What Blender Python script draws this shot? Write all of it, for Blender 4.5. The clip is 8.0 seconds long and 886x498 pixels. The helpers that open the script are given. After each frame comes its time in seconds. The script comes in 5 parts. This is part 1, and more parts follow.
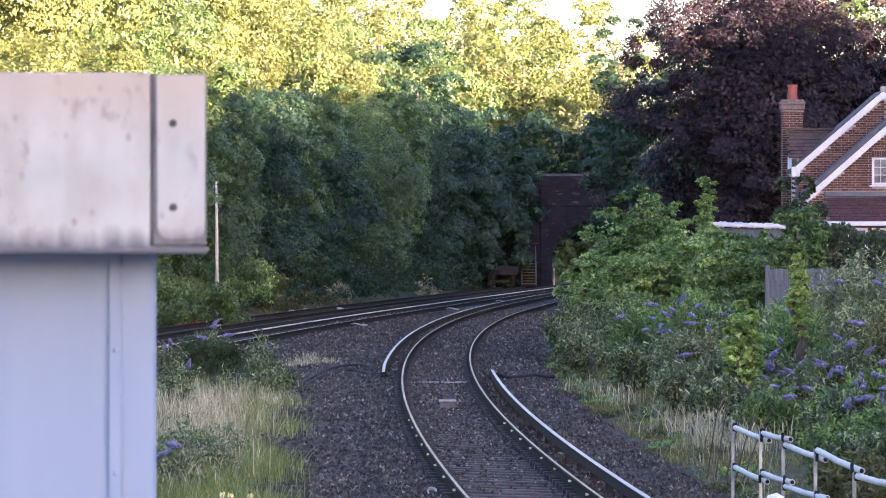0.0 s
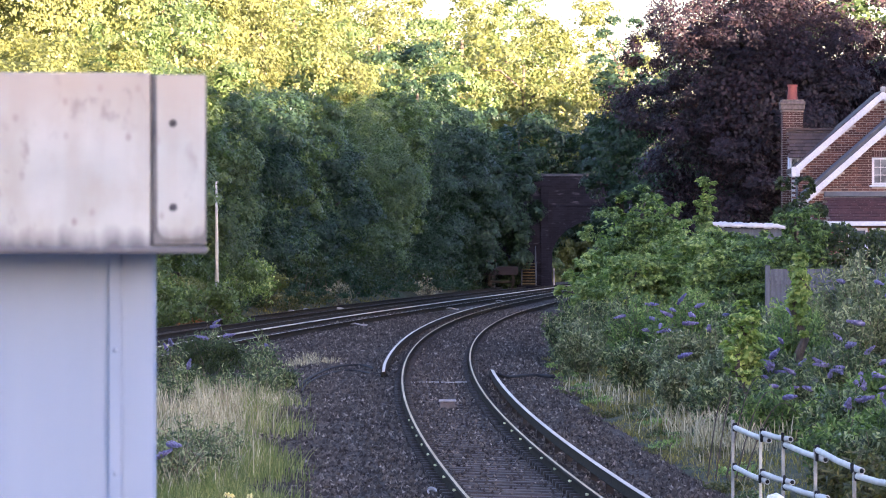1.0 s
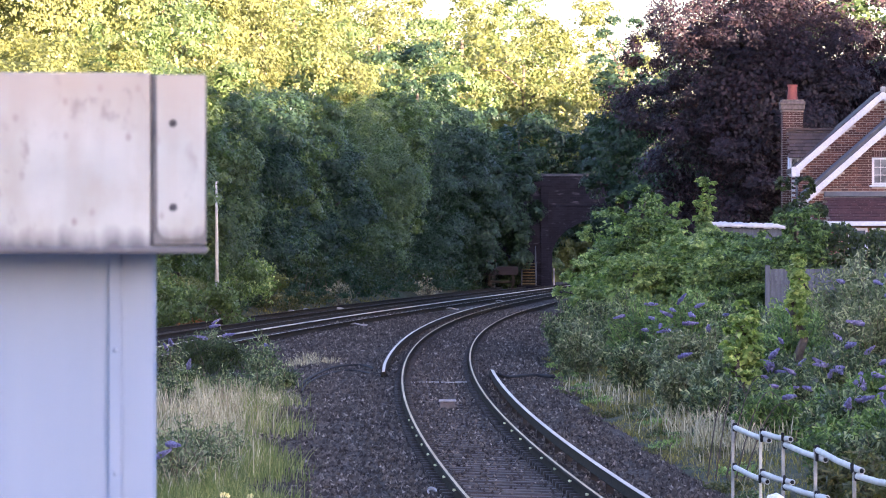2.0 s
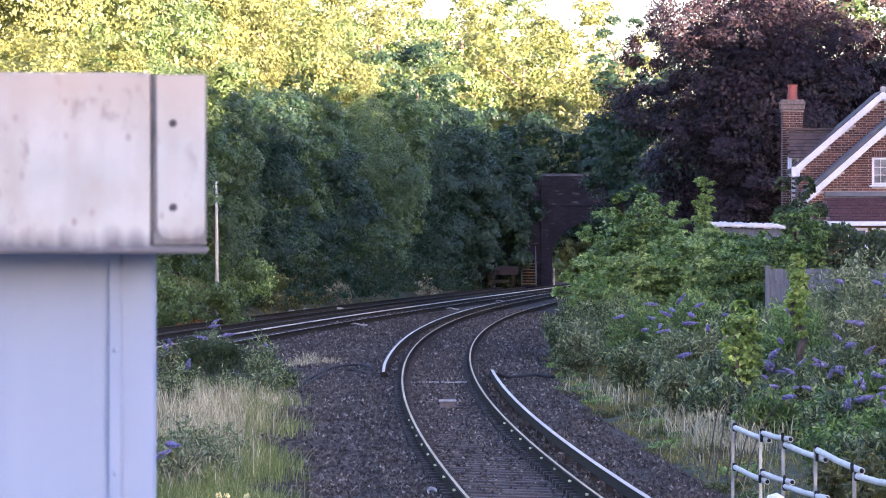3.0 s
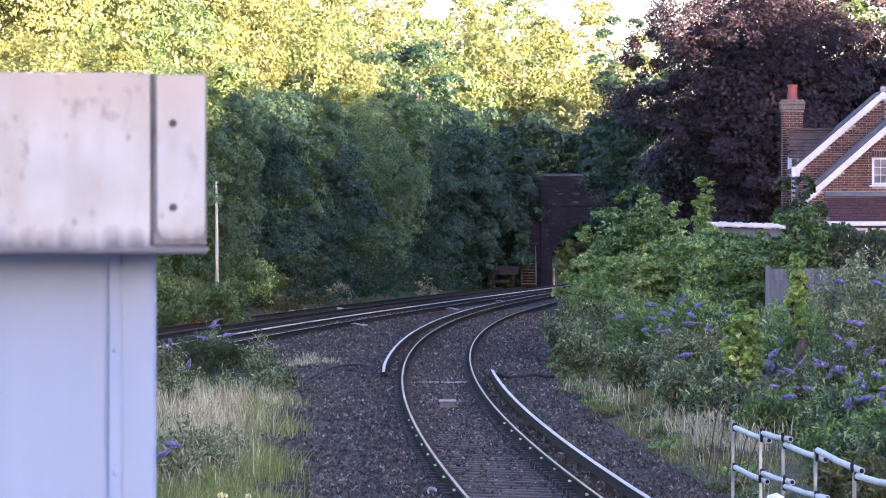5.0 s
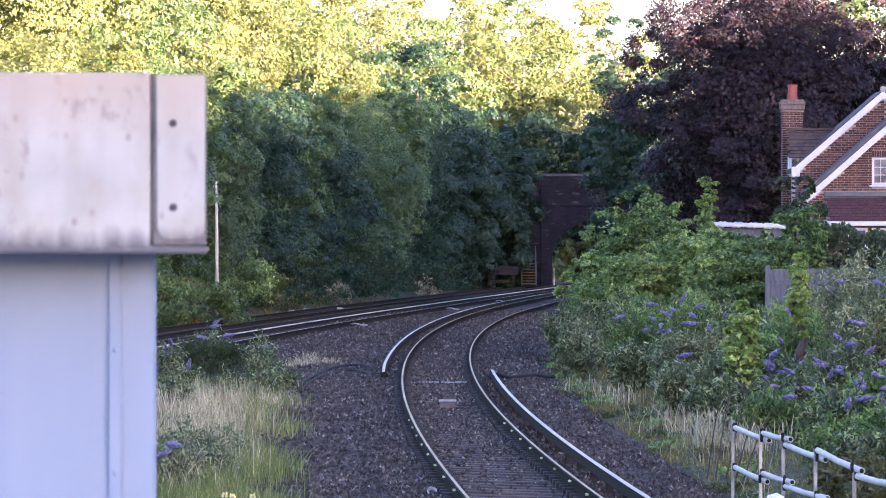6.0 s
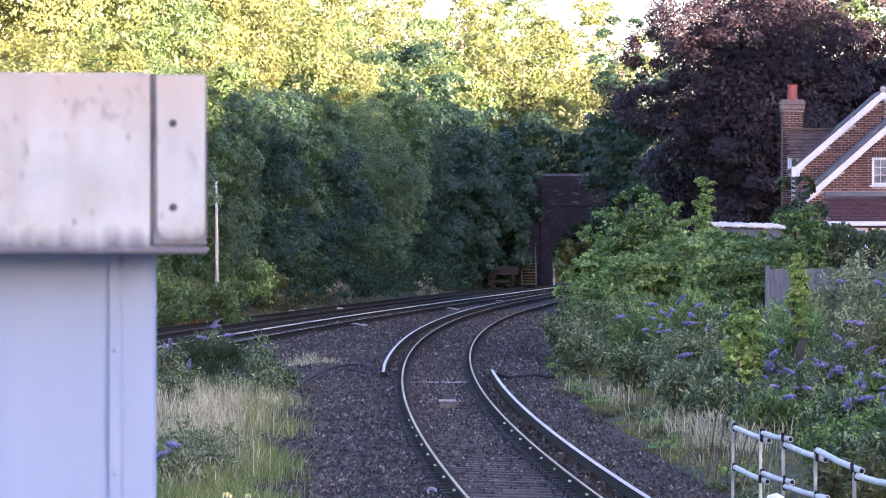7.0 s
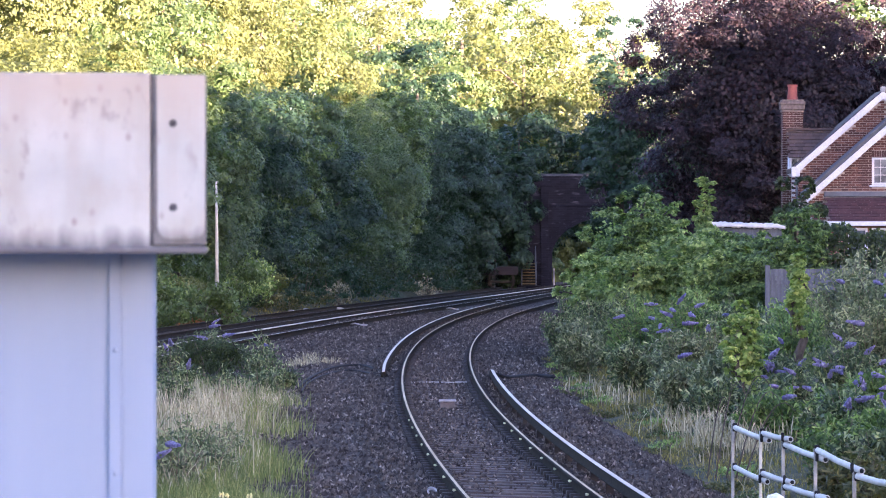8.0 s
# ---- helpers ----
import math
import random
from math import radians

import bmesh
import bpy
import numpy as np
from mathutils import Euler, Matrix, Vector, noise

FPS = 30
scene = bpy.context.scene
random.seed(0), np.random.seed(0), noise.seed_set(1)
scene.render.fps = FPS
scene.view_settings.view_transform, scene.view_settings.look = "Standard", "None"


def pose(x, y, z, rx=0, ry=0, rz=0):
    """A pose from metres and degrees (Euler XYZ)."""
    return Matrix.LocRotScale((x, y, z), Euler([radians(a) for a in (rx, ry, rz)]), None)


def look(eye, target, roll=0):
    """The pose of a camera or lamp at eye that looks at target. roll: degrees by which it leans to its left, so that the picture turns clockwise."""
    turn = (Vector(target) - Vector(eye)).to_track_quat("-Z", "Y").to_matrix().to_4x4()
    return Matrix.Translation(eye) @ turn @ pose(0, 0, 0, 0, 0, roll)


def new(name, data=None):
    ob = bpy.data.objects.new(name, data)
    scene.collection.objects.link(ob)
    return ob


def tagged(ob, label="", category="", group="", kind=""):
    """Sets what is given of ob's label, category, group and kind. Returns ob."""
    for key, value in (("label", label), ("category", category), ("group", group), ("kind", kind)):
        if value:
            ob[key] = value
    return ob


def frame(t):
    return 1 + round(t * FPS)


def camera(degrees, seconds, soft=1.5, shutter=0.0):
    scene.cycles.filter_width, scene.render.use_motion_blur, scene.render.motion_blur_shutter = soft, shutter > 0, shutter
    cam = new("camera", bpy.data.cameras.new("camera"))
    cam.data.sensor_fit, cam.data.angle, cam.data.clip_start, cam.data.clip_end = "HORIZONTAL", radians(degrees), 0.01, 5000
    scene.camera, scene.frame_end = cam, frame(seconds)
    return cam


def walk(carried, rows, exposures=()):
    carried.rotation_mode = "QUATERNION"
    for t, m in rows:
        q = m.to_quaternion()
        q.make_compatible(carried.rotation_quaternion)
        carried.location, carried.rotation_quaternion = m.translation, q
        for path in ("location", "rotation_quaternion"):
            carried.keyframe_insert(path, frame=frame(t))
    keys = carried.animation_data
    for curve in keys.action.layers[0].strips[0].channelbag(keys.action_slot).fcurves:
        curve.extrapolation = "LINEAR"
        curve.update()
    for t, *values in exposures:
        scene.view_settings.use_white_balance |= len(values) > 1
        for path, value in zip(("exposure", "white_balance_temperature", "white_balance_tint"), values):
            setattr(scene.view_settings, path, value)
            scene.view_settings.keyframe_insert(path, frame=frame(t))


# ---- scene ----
# Camera on a station platform, looking along a curving double track through a long lens.
EYE = (0.0, 0.0, 2.78)
cam = camera(11.0, 8.0, soft=1.0)
cam.data.dof.use_dof = True
cam.data.dof.focus_distance = 95.0
cam.data.dof.aperture_fstop = 26.0
VIEW = look(EYE, (0.0, 100.0, 2.66))
walk(cam, [(0.0, VIEW), (8.0, VIEW)], exposures=[(0.0, 4.0, 5400, 41), (1.5, 4.05, 5380, 42), (3.0, 4.09, 5270, 45), (8.0, 4.13, 5240, 45)])

# World, sun
SUN_EL, SUN_AZ = 4.0, 150.0          # azimuth of the sun, clockwise from +Y
world = bpy.data.worlds.new("sky")
scene.world = world
world.use_nodes = True
wt = world.node_tree
sky = wt.nodes.new("ShaderNodeTexSky")
sky.sky_type, sky.sun_disc = "NISHITA", False
sky.sun_elevation, sky.sun_rotation = radians(SUN_EL + 3), radians(SUN_AZ)
wt.links.new(sky.outputs[0], wt.nodes["Background"].inputs[0])
wt.nodes["Background"].inputs[1].default_value = 0.055
sun = new("sun", bpy.data.lights.new("sun", "SUN"))
sun.data.energy, sun.data.angle, sun.data.color = 4.8, radians(0.6), (1.0, 0.735, 0.37)
_az, _el = radians(SUN_AZ), radians(SUN_EL)
SUN_WAY = Vector((math.sin(_az) * math.cos(_el), math.cos(_az) * math.cos(_el), math.sin(_el)))
sun.matrix_world = look(tuple(SUN_WAY * 300), (0, 0, 0))


# ---------------------------------------------------------------- lines of the tracks
def main_x(y):
    """The near track's centre line."""
    u = (y - 100) / 100
    if y < 45:
        return 1.221 - 0.0420 * (y - 45)
    if y > 200:
        return up_x(y) + 3.4 + 0.9 * math.exp((200 - y) / 45)
    return -0.111 - 0.311 * u + 3.657 * u**2 - 0.221 * u**3 + 0.192 * u**4


def up_x(y):
    """The far track's centre line."""
    if y < 120:
        return -7.34 + 0.066 * (y - 120)
    if y > 300:
        return 8.34 + 0.098 * (y - 300)
    u = (y - 100) / 100
    return -8.544 + 5.399 * u + 2.571 * u**2 - 0.519 * u**3


def siding_x(y):
    return up_x(y) - 3.45


# ---------------------------------------------------------------- materials
class Mat:
    def __init__(self, name, rough=0.7, metal=0.0, spec=0.4):
        self.m = bpy.data.materials.new(name)
        self.m.use_nodes = True
        self.t = self.m.node_tree
        self.b = self.t.nodes["Principled BSDF"]
        self.b.inputs["Roughness"].default_value = rough
        self.b.inputs["Metallic"].default_value = metal
        self.b.inputs["Specular IOR Level"].default_value = spec
        self.co = None

    def node(self, kind, **kw):
        n = self.t.nodes.new(kind)
        for k, v in kw.items():
            n.inputs[k.replace("_", " ")].default_value = v
        return n

    def link(self, a, b):
        self.t.links.new(a, b)

    def coords(self, generated=False):
        if self.co is None:
            if generated:
                self.co = self.t.nodes.new("ShaderNodeTexCoord").outputs["Object"]
            else:
                self.co = self.t.nodes.new("ShaderNodeNewGeometry").outputs["Position"]
        return self.co

    def scaled(self, s):
        mp = self.t.nodes.new("ShaderNodeMapping")
        mp.inputs["Scale"].default_value = s
        self.link(self.coords(), mp.inputs[0])
        return mp.outputs[0]

    def noise(self, scale, detail=4, stretch=None):
        n = self.node("ShaderNodeTexNoise", Scale=scale, Detail=detail)
        self.link(self.scaled(stretch) if stretch else self.coords(), n.inputs["Vector"])
        return n.outputs["Fac"]

    def ramp(self, fac, stops):
        r = self.t.nodes.new("ShaderNodeValToRGB")
        e = r.color_ramp.elements
        while len(e) < len(stops):
            e.new(0.5)
        for el, (p, c) in zip(e, stops):
            el.position, el.color = p, (*c, 1)
        self.link(fac, r.inputs[0])
        return r.outputs[0]

    def mix(self, a, b, fac, mode="MIX"):
        n = self.t.nodes.new("ShaderNodeMix")
        n.data_type, n.blend_type = "RGBA", mode
        for sock, v in ((n.inputs[6], a), (n.inputs[7], b), (n.inputs[0], fac)):
            if isinstance(v, bpy.types.NodeSocket):
                self.link(v, sock)
            elif isinstance(v, tuple):
                sock.default_value = (*v, 1)
            else:
                sock.default_value = v
        return n.outputs[2]

    def colour(self, c):
        if isinstance(c, tuple):
            self.b.inputs["Base Color"].default_value = (*c, 1)
        else:
            self.link(c, self.b.inputs["Base Color"])
        return self

    def bump(self, fac, strength=0.4, dist=0.02):
        n = self.node("ShaderNodeBump", Strength=strength, Distance=dist)
        self.link(fac, n.inputs["Height"])
        self.link(n.outputs[0], self.b.inputs["Normal"])
        return self

    def island(self):
        return self.t.nodes.new("ShaderNodeNewGeometry").outputs["Random Per Island"]

    def obrand(self):
        return self.t.nodes.new("ShaderNodeObjectInfo").outputs["Random"]


def leaf_material(name, dark, mid, light, through_leaf, rough=0.5, patch=0.5, calm=1.0):
    m = Mat(name, rough, 0, 0.35)
    soft = lambda c, k: tuple(q + (p - q) * k for p, q in zip(c, mid))
    c = m.ramp(m.island(), [(0.0, soft(dark, calm)), (0.6, mid), (1.0, soft(light, calm))])
    spray = m.ramp(m.noise(patch * 4, 2), [(0.32, (0.78, 0.80, 0.84)), (0.68, (1.22, 1.20, 1.08))])
    c = m.mix(c, spray, 0.9, "MULTIPLY")
    big = m.ramp(m.noise(patch, 3), [(0.3, (0.62, 0.70, 0.62)), (0.7, (1.15, 1.1, 0.95))])
    col = m.mix(c, big, 0.8, "MULTIPLY")
    m.colour(col)
    tr = m.t.nodes.new("ShaderNodeBsdfTranslucent")
    tcol = m.mix(col, through_leaf, 1.0, "MULTIPLY")
    m.link(tcol, tr.inputs[0])
    mx = m.t.nodes.new("ShaderNodeMixShader")
    mx.inputs[0].default_value = 0.35
    m.link(m.b.outputs[0], mx.inputs[1])
    m.link(tr.outputs[0], mx.inputs[2])
    m.link(mx.outputs[0], m.t.nodes["Material Output"].inputs[0])
    return m.m


def plain(name, a, b, scale=6, rough=0.7, metal=0.0, bump=0.2, dist=0.01, stretch=None):
    m = Mat(name, rough, metal)
    f = m.noise(scale, 6, stretch)
    g = m.noise(scale * 9, 3)
    c = m.ramp(f, [(0.3, a), (0.7, b)])
    c = m.mix(c, m.ramp(g, [(0.3, (0.8, 0.8, 0.8)), (0.7, (1.15, 1.15, 1.15))]), 0.7, "MULTIPLY")
    m.colour(c)
    m.bump(g, bump, dist)
    return m.m


def ballast_material():
    m = Mat("ballast", 0.95, 0, 0.2)
    v = m.node("ShaderNodeTexVoronoi", Scale=16.0)
    m.link(m.coords(), v.inputs["Vector"])
    c = m.ramp(v.outputs["Color"], [(0.0, (0.013, 0.011, 0.009)), (0.5, (0.045, 0.037, 0.029)), (1.0, (0.115, 0.098, 0.079))])
    big = m.ramp(m.noise(0.6, 4), [(0.35, (0.7, 0.66, 0.66)), (0.7, (1.1, 1.08, 1.08))])
    m.colour(m.mix(c, big, 0.8, "MULTIPLY"))
    m.bump(v.outputs["Distance"], 0.9, 0.03)
    return m.m


def stone_material():
    m = Mat("ballast_stone", 0.9, 0, 0.25)
    c = m.ramp(m.island(), [(0.0, (0.022, 0.018, 0.015)), (0.55, (0.068, 0.057, 0.044)), (0.92, (0.135, 0.117, 0.094)), (1.0, (0.30, 0.27, 0.22))])
    big = m.ramp(m.noise(0.5, 4), [(0.35, (0.72, 0.66, 0.66)), (0.7, (1.1, 1.06, 1.06))])
    m.colour(m.mix(c, big, 0.85, "MULTIPLY"))
    return m.m


def soil_material():
    m = Mat("soil_and_grass", 0.95, 0, 0.2)
    c = m.ramp(m.noise(1.3, 6), [(0.3, (0.034, 0.032, 0.022)), (0.5, (0.046, 0.052, 0.022)), (0.72, (0.088, 0.082, 0.036))])
    m.colour(m.mix(c, m.ramp(m.noise(14, 3), [(0.3, (0.6, 0.6, 0.6)), (0.7, (1.2, 1.2, 1.2))]), 0.8, "MULTIPLY"))
    m.bump(m.noise(9, 5), 0.8, 0.08)
    return m.m


def brick_material(name, stops):
    m = Mat(name, 0.85)
    c = m.ramp(m.obrand(), stops)
    c2 = m.ramp(m.island(), [(0.0, (0.75, 0.72, 0.72)), (1.0, (1.2, 1.15, 1.1))])
    c = m.mix(c, c2, 1.0, "MULTIPLY")
    m.colour(m.mix(c, m.ramp(m.noise(30, 4), [(0.3, (0.75, 0.75, 0.75)), (0.7, (1.15, 1.15, 1.15))]), 0.8, "MULTIPLY"))
    m.bump(m.noise(60, 3), 0.3, 0.004)
    return m.m


def far_brick_material():
    """Brickwork of walls that are mostly hidden by plants."""
    m = Mat("brickwork", 0.9)
    t = m.t.nodes.new("ShaderNodeTexBrick")
    for k, v in (("Color1", (0.20, 0.075, 0.05, 1)), ("Color2", (0.28, 0.11, 0.07, 1)), ("Mortar", (0.28, 0.23, 0.19, 1)), ("Scale", 1.0), ("Mortar Size", 0.007), ("Brick Width", 0.225), ("Row Height", 0.075)):
        t.inputs[k].default_value = v
    sep, com = m.t.nodes.new("ShaderNodeSeparateXYZ"), m.t.nodes.new("ShaderNodeCombineXYZ")
    m.link(m.coords(), sep.inputs[0])
    m.link(sep.outputs[0], com.inputs[0])
    m.link(sep.outputs[2], com.inputs[1])
    m.link(com.outputs[0], t.inputs["Vector"])
    m.colour(m.mix(t.outputs[0], m.ramp(m.noise(3, 4), [(0.3, (0.75, 0.75, 0.75)), (0.7, (1.1, 1.1, 1.1))]), 0.8, "MULTIPLY"))
    return m.m


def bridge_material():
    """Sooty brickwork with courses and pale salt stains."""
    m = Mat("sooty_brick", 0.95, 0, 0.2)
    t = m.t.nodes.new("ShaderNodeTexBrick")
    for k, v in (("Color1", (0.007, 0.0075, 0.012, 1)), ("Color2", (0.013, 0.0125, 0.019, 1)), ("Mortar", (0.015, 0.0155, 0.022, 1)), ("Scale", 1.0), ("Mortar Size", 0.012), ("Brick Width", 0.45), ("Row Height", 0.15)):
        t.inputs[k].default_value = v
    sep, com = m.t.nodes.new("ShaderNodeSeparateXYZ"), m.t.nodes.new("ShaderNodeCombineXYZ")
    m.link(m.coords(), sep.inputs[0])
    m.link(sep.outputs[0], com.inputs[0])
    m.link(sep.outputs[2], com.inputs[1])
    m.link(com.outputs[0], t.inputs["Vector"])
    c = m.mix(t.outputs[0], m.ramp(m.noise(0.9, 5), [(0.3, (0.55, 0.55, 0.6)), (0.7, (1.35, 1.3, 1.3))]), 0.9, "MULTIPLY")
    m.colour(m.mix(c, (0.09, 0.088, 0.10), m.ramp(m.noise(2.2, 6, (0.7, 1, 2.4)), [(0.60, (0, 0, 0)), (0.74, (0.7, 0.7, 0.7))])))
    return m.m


def fascia_material():
    """Weathered off-white painted sheet: rust-brown bloom towards the top edge, streaks, mould at the lower lip."""
    m = Mat("weathered_fascia", 0.55, 0.0, 0.4)
    base = m.ramp(m.noise(7, 5), [(0.3, (0.315, 0.338, 0.318)), (0.7, (0.415, 0.434, 0.402))])
    streak = m.noise(9, 5, (2.2, 1, 0.22))
    c = m.mix(base, (0.31, 0.30, 0.26), m.ramp(streak, [(0.42, (0, 0, 0)), (0.62, (0.4, 0.4, 0.4))]))
    c = m.mix(c, (0.30, 0.285, 0.235), m.ramp(m.noise(13, 6, (1, 1, 0.6)), [(0.47, (0, 0, 0)), (0.70, (0.7, 0.7, 0.7))]))
    spots = m.node("ShaderNodeTexVoronoi", Scale=13.0)
    spots.voronoi_dimensions = "2D"
    sp, cb = m.t.nodes.new("ShaderNodeSeparateXYZ"), m.t.nodes.new("ShaderNodeCombineXYZ")
    m.link(m.scaled((1, 1, 0.7)), sp.inputs[0])
    m.link(sp.outputs[0], cb.inputs[0])
    m.link(sp.outputs[2], cb.inputs[1])
    m.link(cb.outputs[0], spots.inputs["Vector"])
    near = m.ramp(spots.outputs["Distance"], [(0.0, (0.9, 0.9, 0.9)), (0.04, (0.6, 0.6, 0.6)), (0.09, (0, 0, 0))])
    patchy = m.ramp(m.noise(5, 2), [(0.34, (0, 0, 0)), (0.48, (0.75, 0.75, 0.75))])
    c = m.mix(c, (0.16, 0.12, 0.11), m.mix(near, patchy, 1.0, "MULTIPLY"))
    sep = m.t.nodes.new("ShaderNodeSeparateXYZ")
    m.link(m.coords(), sep.inputs[0])
    wob = m.t.nodes.new("ShaderNodeMath")
    wob.operation = "MULTIPLY_ADD"
    m.link(m.noise(40, 4, (1, 1, 0.25)), wob.inputs[0])
    wob.inputs[1].default_value = -0.05
    m.link(sep.outputs[2], wob.inputs[2])
    lip = m.node("ShaderNodeMapRange", From_Min=2.748, From_Max=2.786, To_Min=0.9, To_Max=0.0)
    m.link(wob.outputs[0], lip.inputs[0])
    c = m.mix(c, (0.075, 0.077, 0.09), lip.outputs[0])
    top = m.node("ShaderNodeMapRange", From_Min=2.92, From_Max=3.055, To_Min=0.0, To_Max=0.75)
    m.link(wob.outputs[0], top.inputs[0])
    c = m.mix(c, (0.39, 0.325, 0.255), top.outputs[0])
    specks = m.ramp(m.noise(38, 5, (1, 1, 0.55)), [(0.56, (0, 0, 0)), (0.70, (0.75, 0.75, 0.75))])
    blotch = m.ramp(m.noise(8, 4, (1, 1, 0.5)), [(0.46, (0, 0, 0)), (0.62, (1, 1, 1))])
    c = m.mix(c, (0.15, 0.135, 0.12), m.mix(specks, blotch, 1.0, "MULTIPLY"))
    m.colour(c)
    m.bump(m.noise(90, 3), 0.1, 0.002)
    return m.m


def panel_material():
    """Smooth factory-painted sheet with faint rain marks."""
    m = Mat("blue_grey_panel", 0.5, 0.0, 0.4)
    m.colour(m.ramp(m.noise(5, 4, (3, 3, 0.25)), [(0.25, (0.207, 0.272, 0.366)), (0.75, (0.223, 0.288, 0.382))]))
    m.bump(m.noise(60, 3), 0.05, 0.002)
    return m.m


def rail_side_material():
    m = Mat("rusty_rail", 0.97, 0.0, 0.05)
    m.colour(m.ramp(m.noise(12, 5), [(0.3, (0.013, 0.011, 0.008)), (0.7, (0.032, 0.026, 0.018))]))
    return m.m


def steel_material(name, a, b, rough, metal=0.75):
    m = Mat(name, rough, metal, 0.12)
    m.colour(m.ramp(m.noise(3, 4, (1, 0.1, 1)), [(0.3, a), (0.7, b)]))
    return m.m


M = {}
M["leaf_a"] = leaf_material("leaf_sycamore", (0.048, 0.084, 0.034), (0.092, 0.140, 0.052), (0.155, 0.205, 0.080), (1.5, 1.7, 0.7), 0.42, calm=0.7)
M["leaf_b"] = leaf_material("leaf_ash", (0.042, 0.080, 0.038), (0.082, 0.128, 0.058), (0.140, 0.185, 0.085), (1.5, 1.6, 0.7), 0.45, calm=0.7)
# Green darkened and blued to hold the cutting's and bridge's deep shade.
M["leaf_d"] = leaf_material("leaf_shaded_green", (0.016, 0.040, 0.026), (0.031, 0.066, 0.040), (0.064, 0.106, 0.062), (1.4, 1.6, 0.8), 0.42, calm=0.7)
M["leaf_c"] = leaf_material("leaf_lime", (0.072, 0.090, 0.030), (0.118, 0.140, 0.046), (0.180, 0.198, 0.068), (1.6, 1.6, 0.6), calm=0.5)
M["leaf_olive"] = leaf_material("leaf_olive", (0.072, 0.088, 0.030), (0.118, 0.136, 0.046), (0.178, 0.192, 0.068), (1.6, 1.6, 0.6), calm=0.5)
M["leaf_copper"] = leaf_material("leaf_copper", (0.016, 0.013, 0.020), (0.030, 0.0225, 0.033), (0.078, 0.047, 0.062), (1.6, 0.9, 0.9), calm=0.8)
M["leaf_sapling"] = leaf_material("leaf_sapling", (0.070, 0.125, 0.036), (0.185, 0.265, 0.085), (0.40, 0.46, 0.20), (1.5, 1.7, 0.7), patch=1.5)
M["leaf_yellow"] = leaf_material("leaf_yellow_green", (0.10, 0.18, 0.04), (0.22, 0.31, 0.08), (0.43, 0.49, 0.19), (1.5, 1.6, 0.6), patch=1.5)
M["leaf_buddleia"] = leaf_material("leaf_buddleia", (0.022, 0.042, 0.016), (0.072, 0.105, 0.040), (0.36, 0.39, 0.23), (1.3, 1.5, 0.8), patch=1.2)
M["leaf_fresh"] = leaf_material("leaf_fresh_green", (0.030, 0.062, 0.018), (0.090, 0.150, 0.040), (0.25, 0.34, 0.12), (1.4, 1.6, 0.7), patch=1.2)
M["leaf_grey"] = leaf_material("leaf_grey", (0.045, 0.068, 0.033), (0.124, 0.152, 0.076), (0.39, 0.405, 0.265), (1.3, 1.4, 0.8), patch=1.0)
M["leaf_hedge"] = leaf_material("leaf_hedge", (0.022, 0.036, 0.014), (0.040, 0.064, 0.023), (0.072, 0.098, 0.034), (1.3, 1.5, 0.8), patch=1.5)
M["leaf_brush"] = leaf_material("leaf_brush", (0.04, 0.052, 0.020), (0.078, 0.088, 0.032), (0.17, 0.15, 0.06), (1.4, 1.4, 0.7), patch=0.9)
M["petal"] = leaf_material("petal_violet", (0.19, 0.165, 0.36), (0.29, 0.265, 0.50), (0.44, 0.42, 0.66), (1.1, 1.0, 1.3), patch=3)
M["petal_yellow"] = leaf_material("petal_yellow", (0.75, 0.62, 0.20), (0.85, 0.78, 0.40), (0.9, 0.85, 0.6), (1.2, 1.1, 0.8), patch=3)
M["straw"] = leaf_material("straw", (0.21, 0.185, 0.125), (0.39, 0.355, 0.265), (0.58, 0.54, 0.44), (1.2, 1.1, 0.8), patch=1.2)
M["verge"] = leaf_material("verge_growth", (0.090, 0.088, 0.024), (0.18, 0.165, 0.048), (0.33, 0.28, 0.10), (1.4, 1.3, 0.6), patch=1.0)
M["rust"] = leaf_material("dead_leaves", (0.20, 0.07, 0.03), (0.34, 0.14, 0.06), (0.50, 0.26, 0.12), (1.3, 1.1, 0.8), patch=1.5)
M["grass"] = leaf_material("grass_blades", (0.08, 0.108, 0.032), (0.16, 0.185, 0.07), (0.30, 0.30, 0.15), (1.4, 1.5, 0.7), patch=1.2)
M["bark"] = plain("bark", (0.05, 0.04, 0.03), (0.12, 0.10, 0.08), 6, 0.95, 0, 0.8, 0.03)
M["stem"] = plain("stem", (0.10, 0.08, 0.05), (0.20, 0.16, 0.10), 9, 0.9)
M["ballast"] = ballast_material()
M["stone"] = stone_material()
M["soil"] = soil_material()
M["rail"] = rail_side_material()
M["railhead"] = steel_material("polished_rail_head", (0.31, 0.245, 0.15), (0.46, 0.375, 0.24), 0.8, 0.0)
M["railhead_dull"] = steel_material("dull_rail_head", (0.045, 0.038, 0.030), (0.10, 0.085, 0.068), 0.8, 0.0)
M["conductor"] = steel_material("conductor_rail_top", (0.45, 0.40, 0.325), (0.61, 0.55, 0.455), 0.8, 0.0)
M["sleeper"] = plain("sleeper", (0.036, 0.030, 0.028), (0.078, 0.067, 0.062), 2.5, 0.95, 0, 0.4)
M["chair"] = plain("rail_chair", (0.018, 0.015, 0.014), (0.048, 0.038, 0.032), 8, 0.9)
M["dot"] = plain("pale_marker", (0.80, 0.76, 0.40), (0.90, 0.87, 0.58), 30, 0.5)
M["concrete"] = plain("concrete", (0.26, 0.25, 0.24), (0.42, 0.40, 0.38), 5, 0.9)
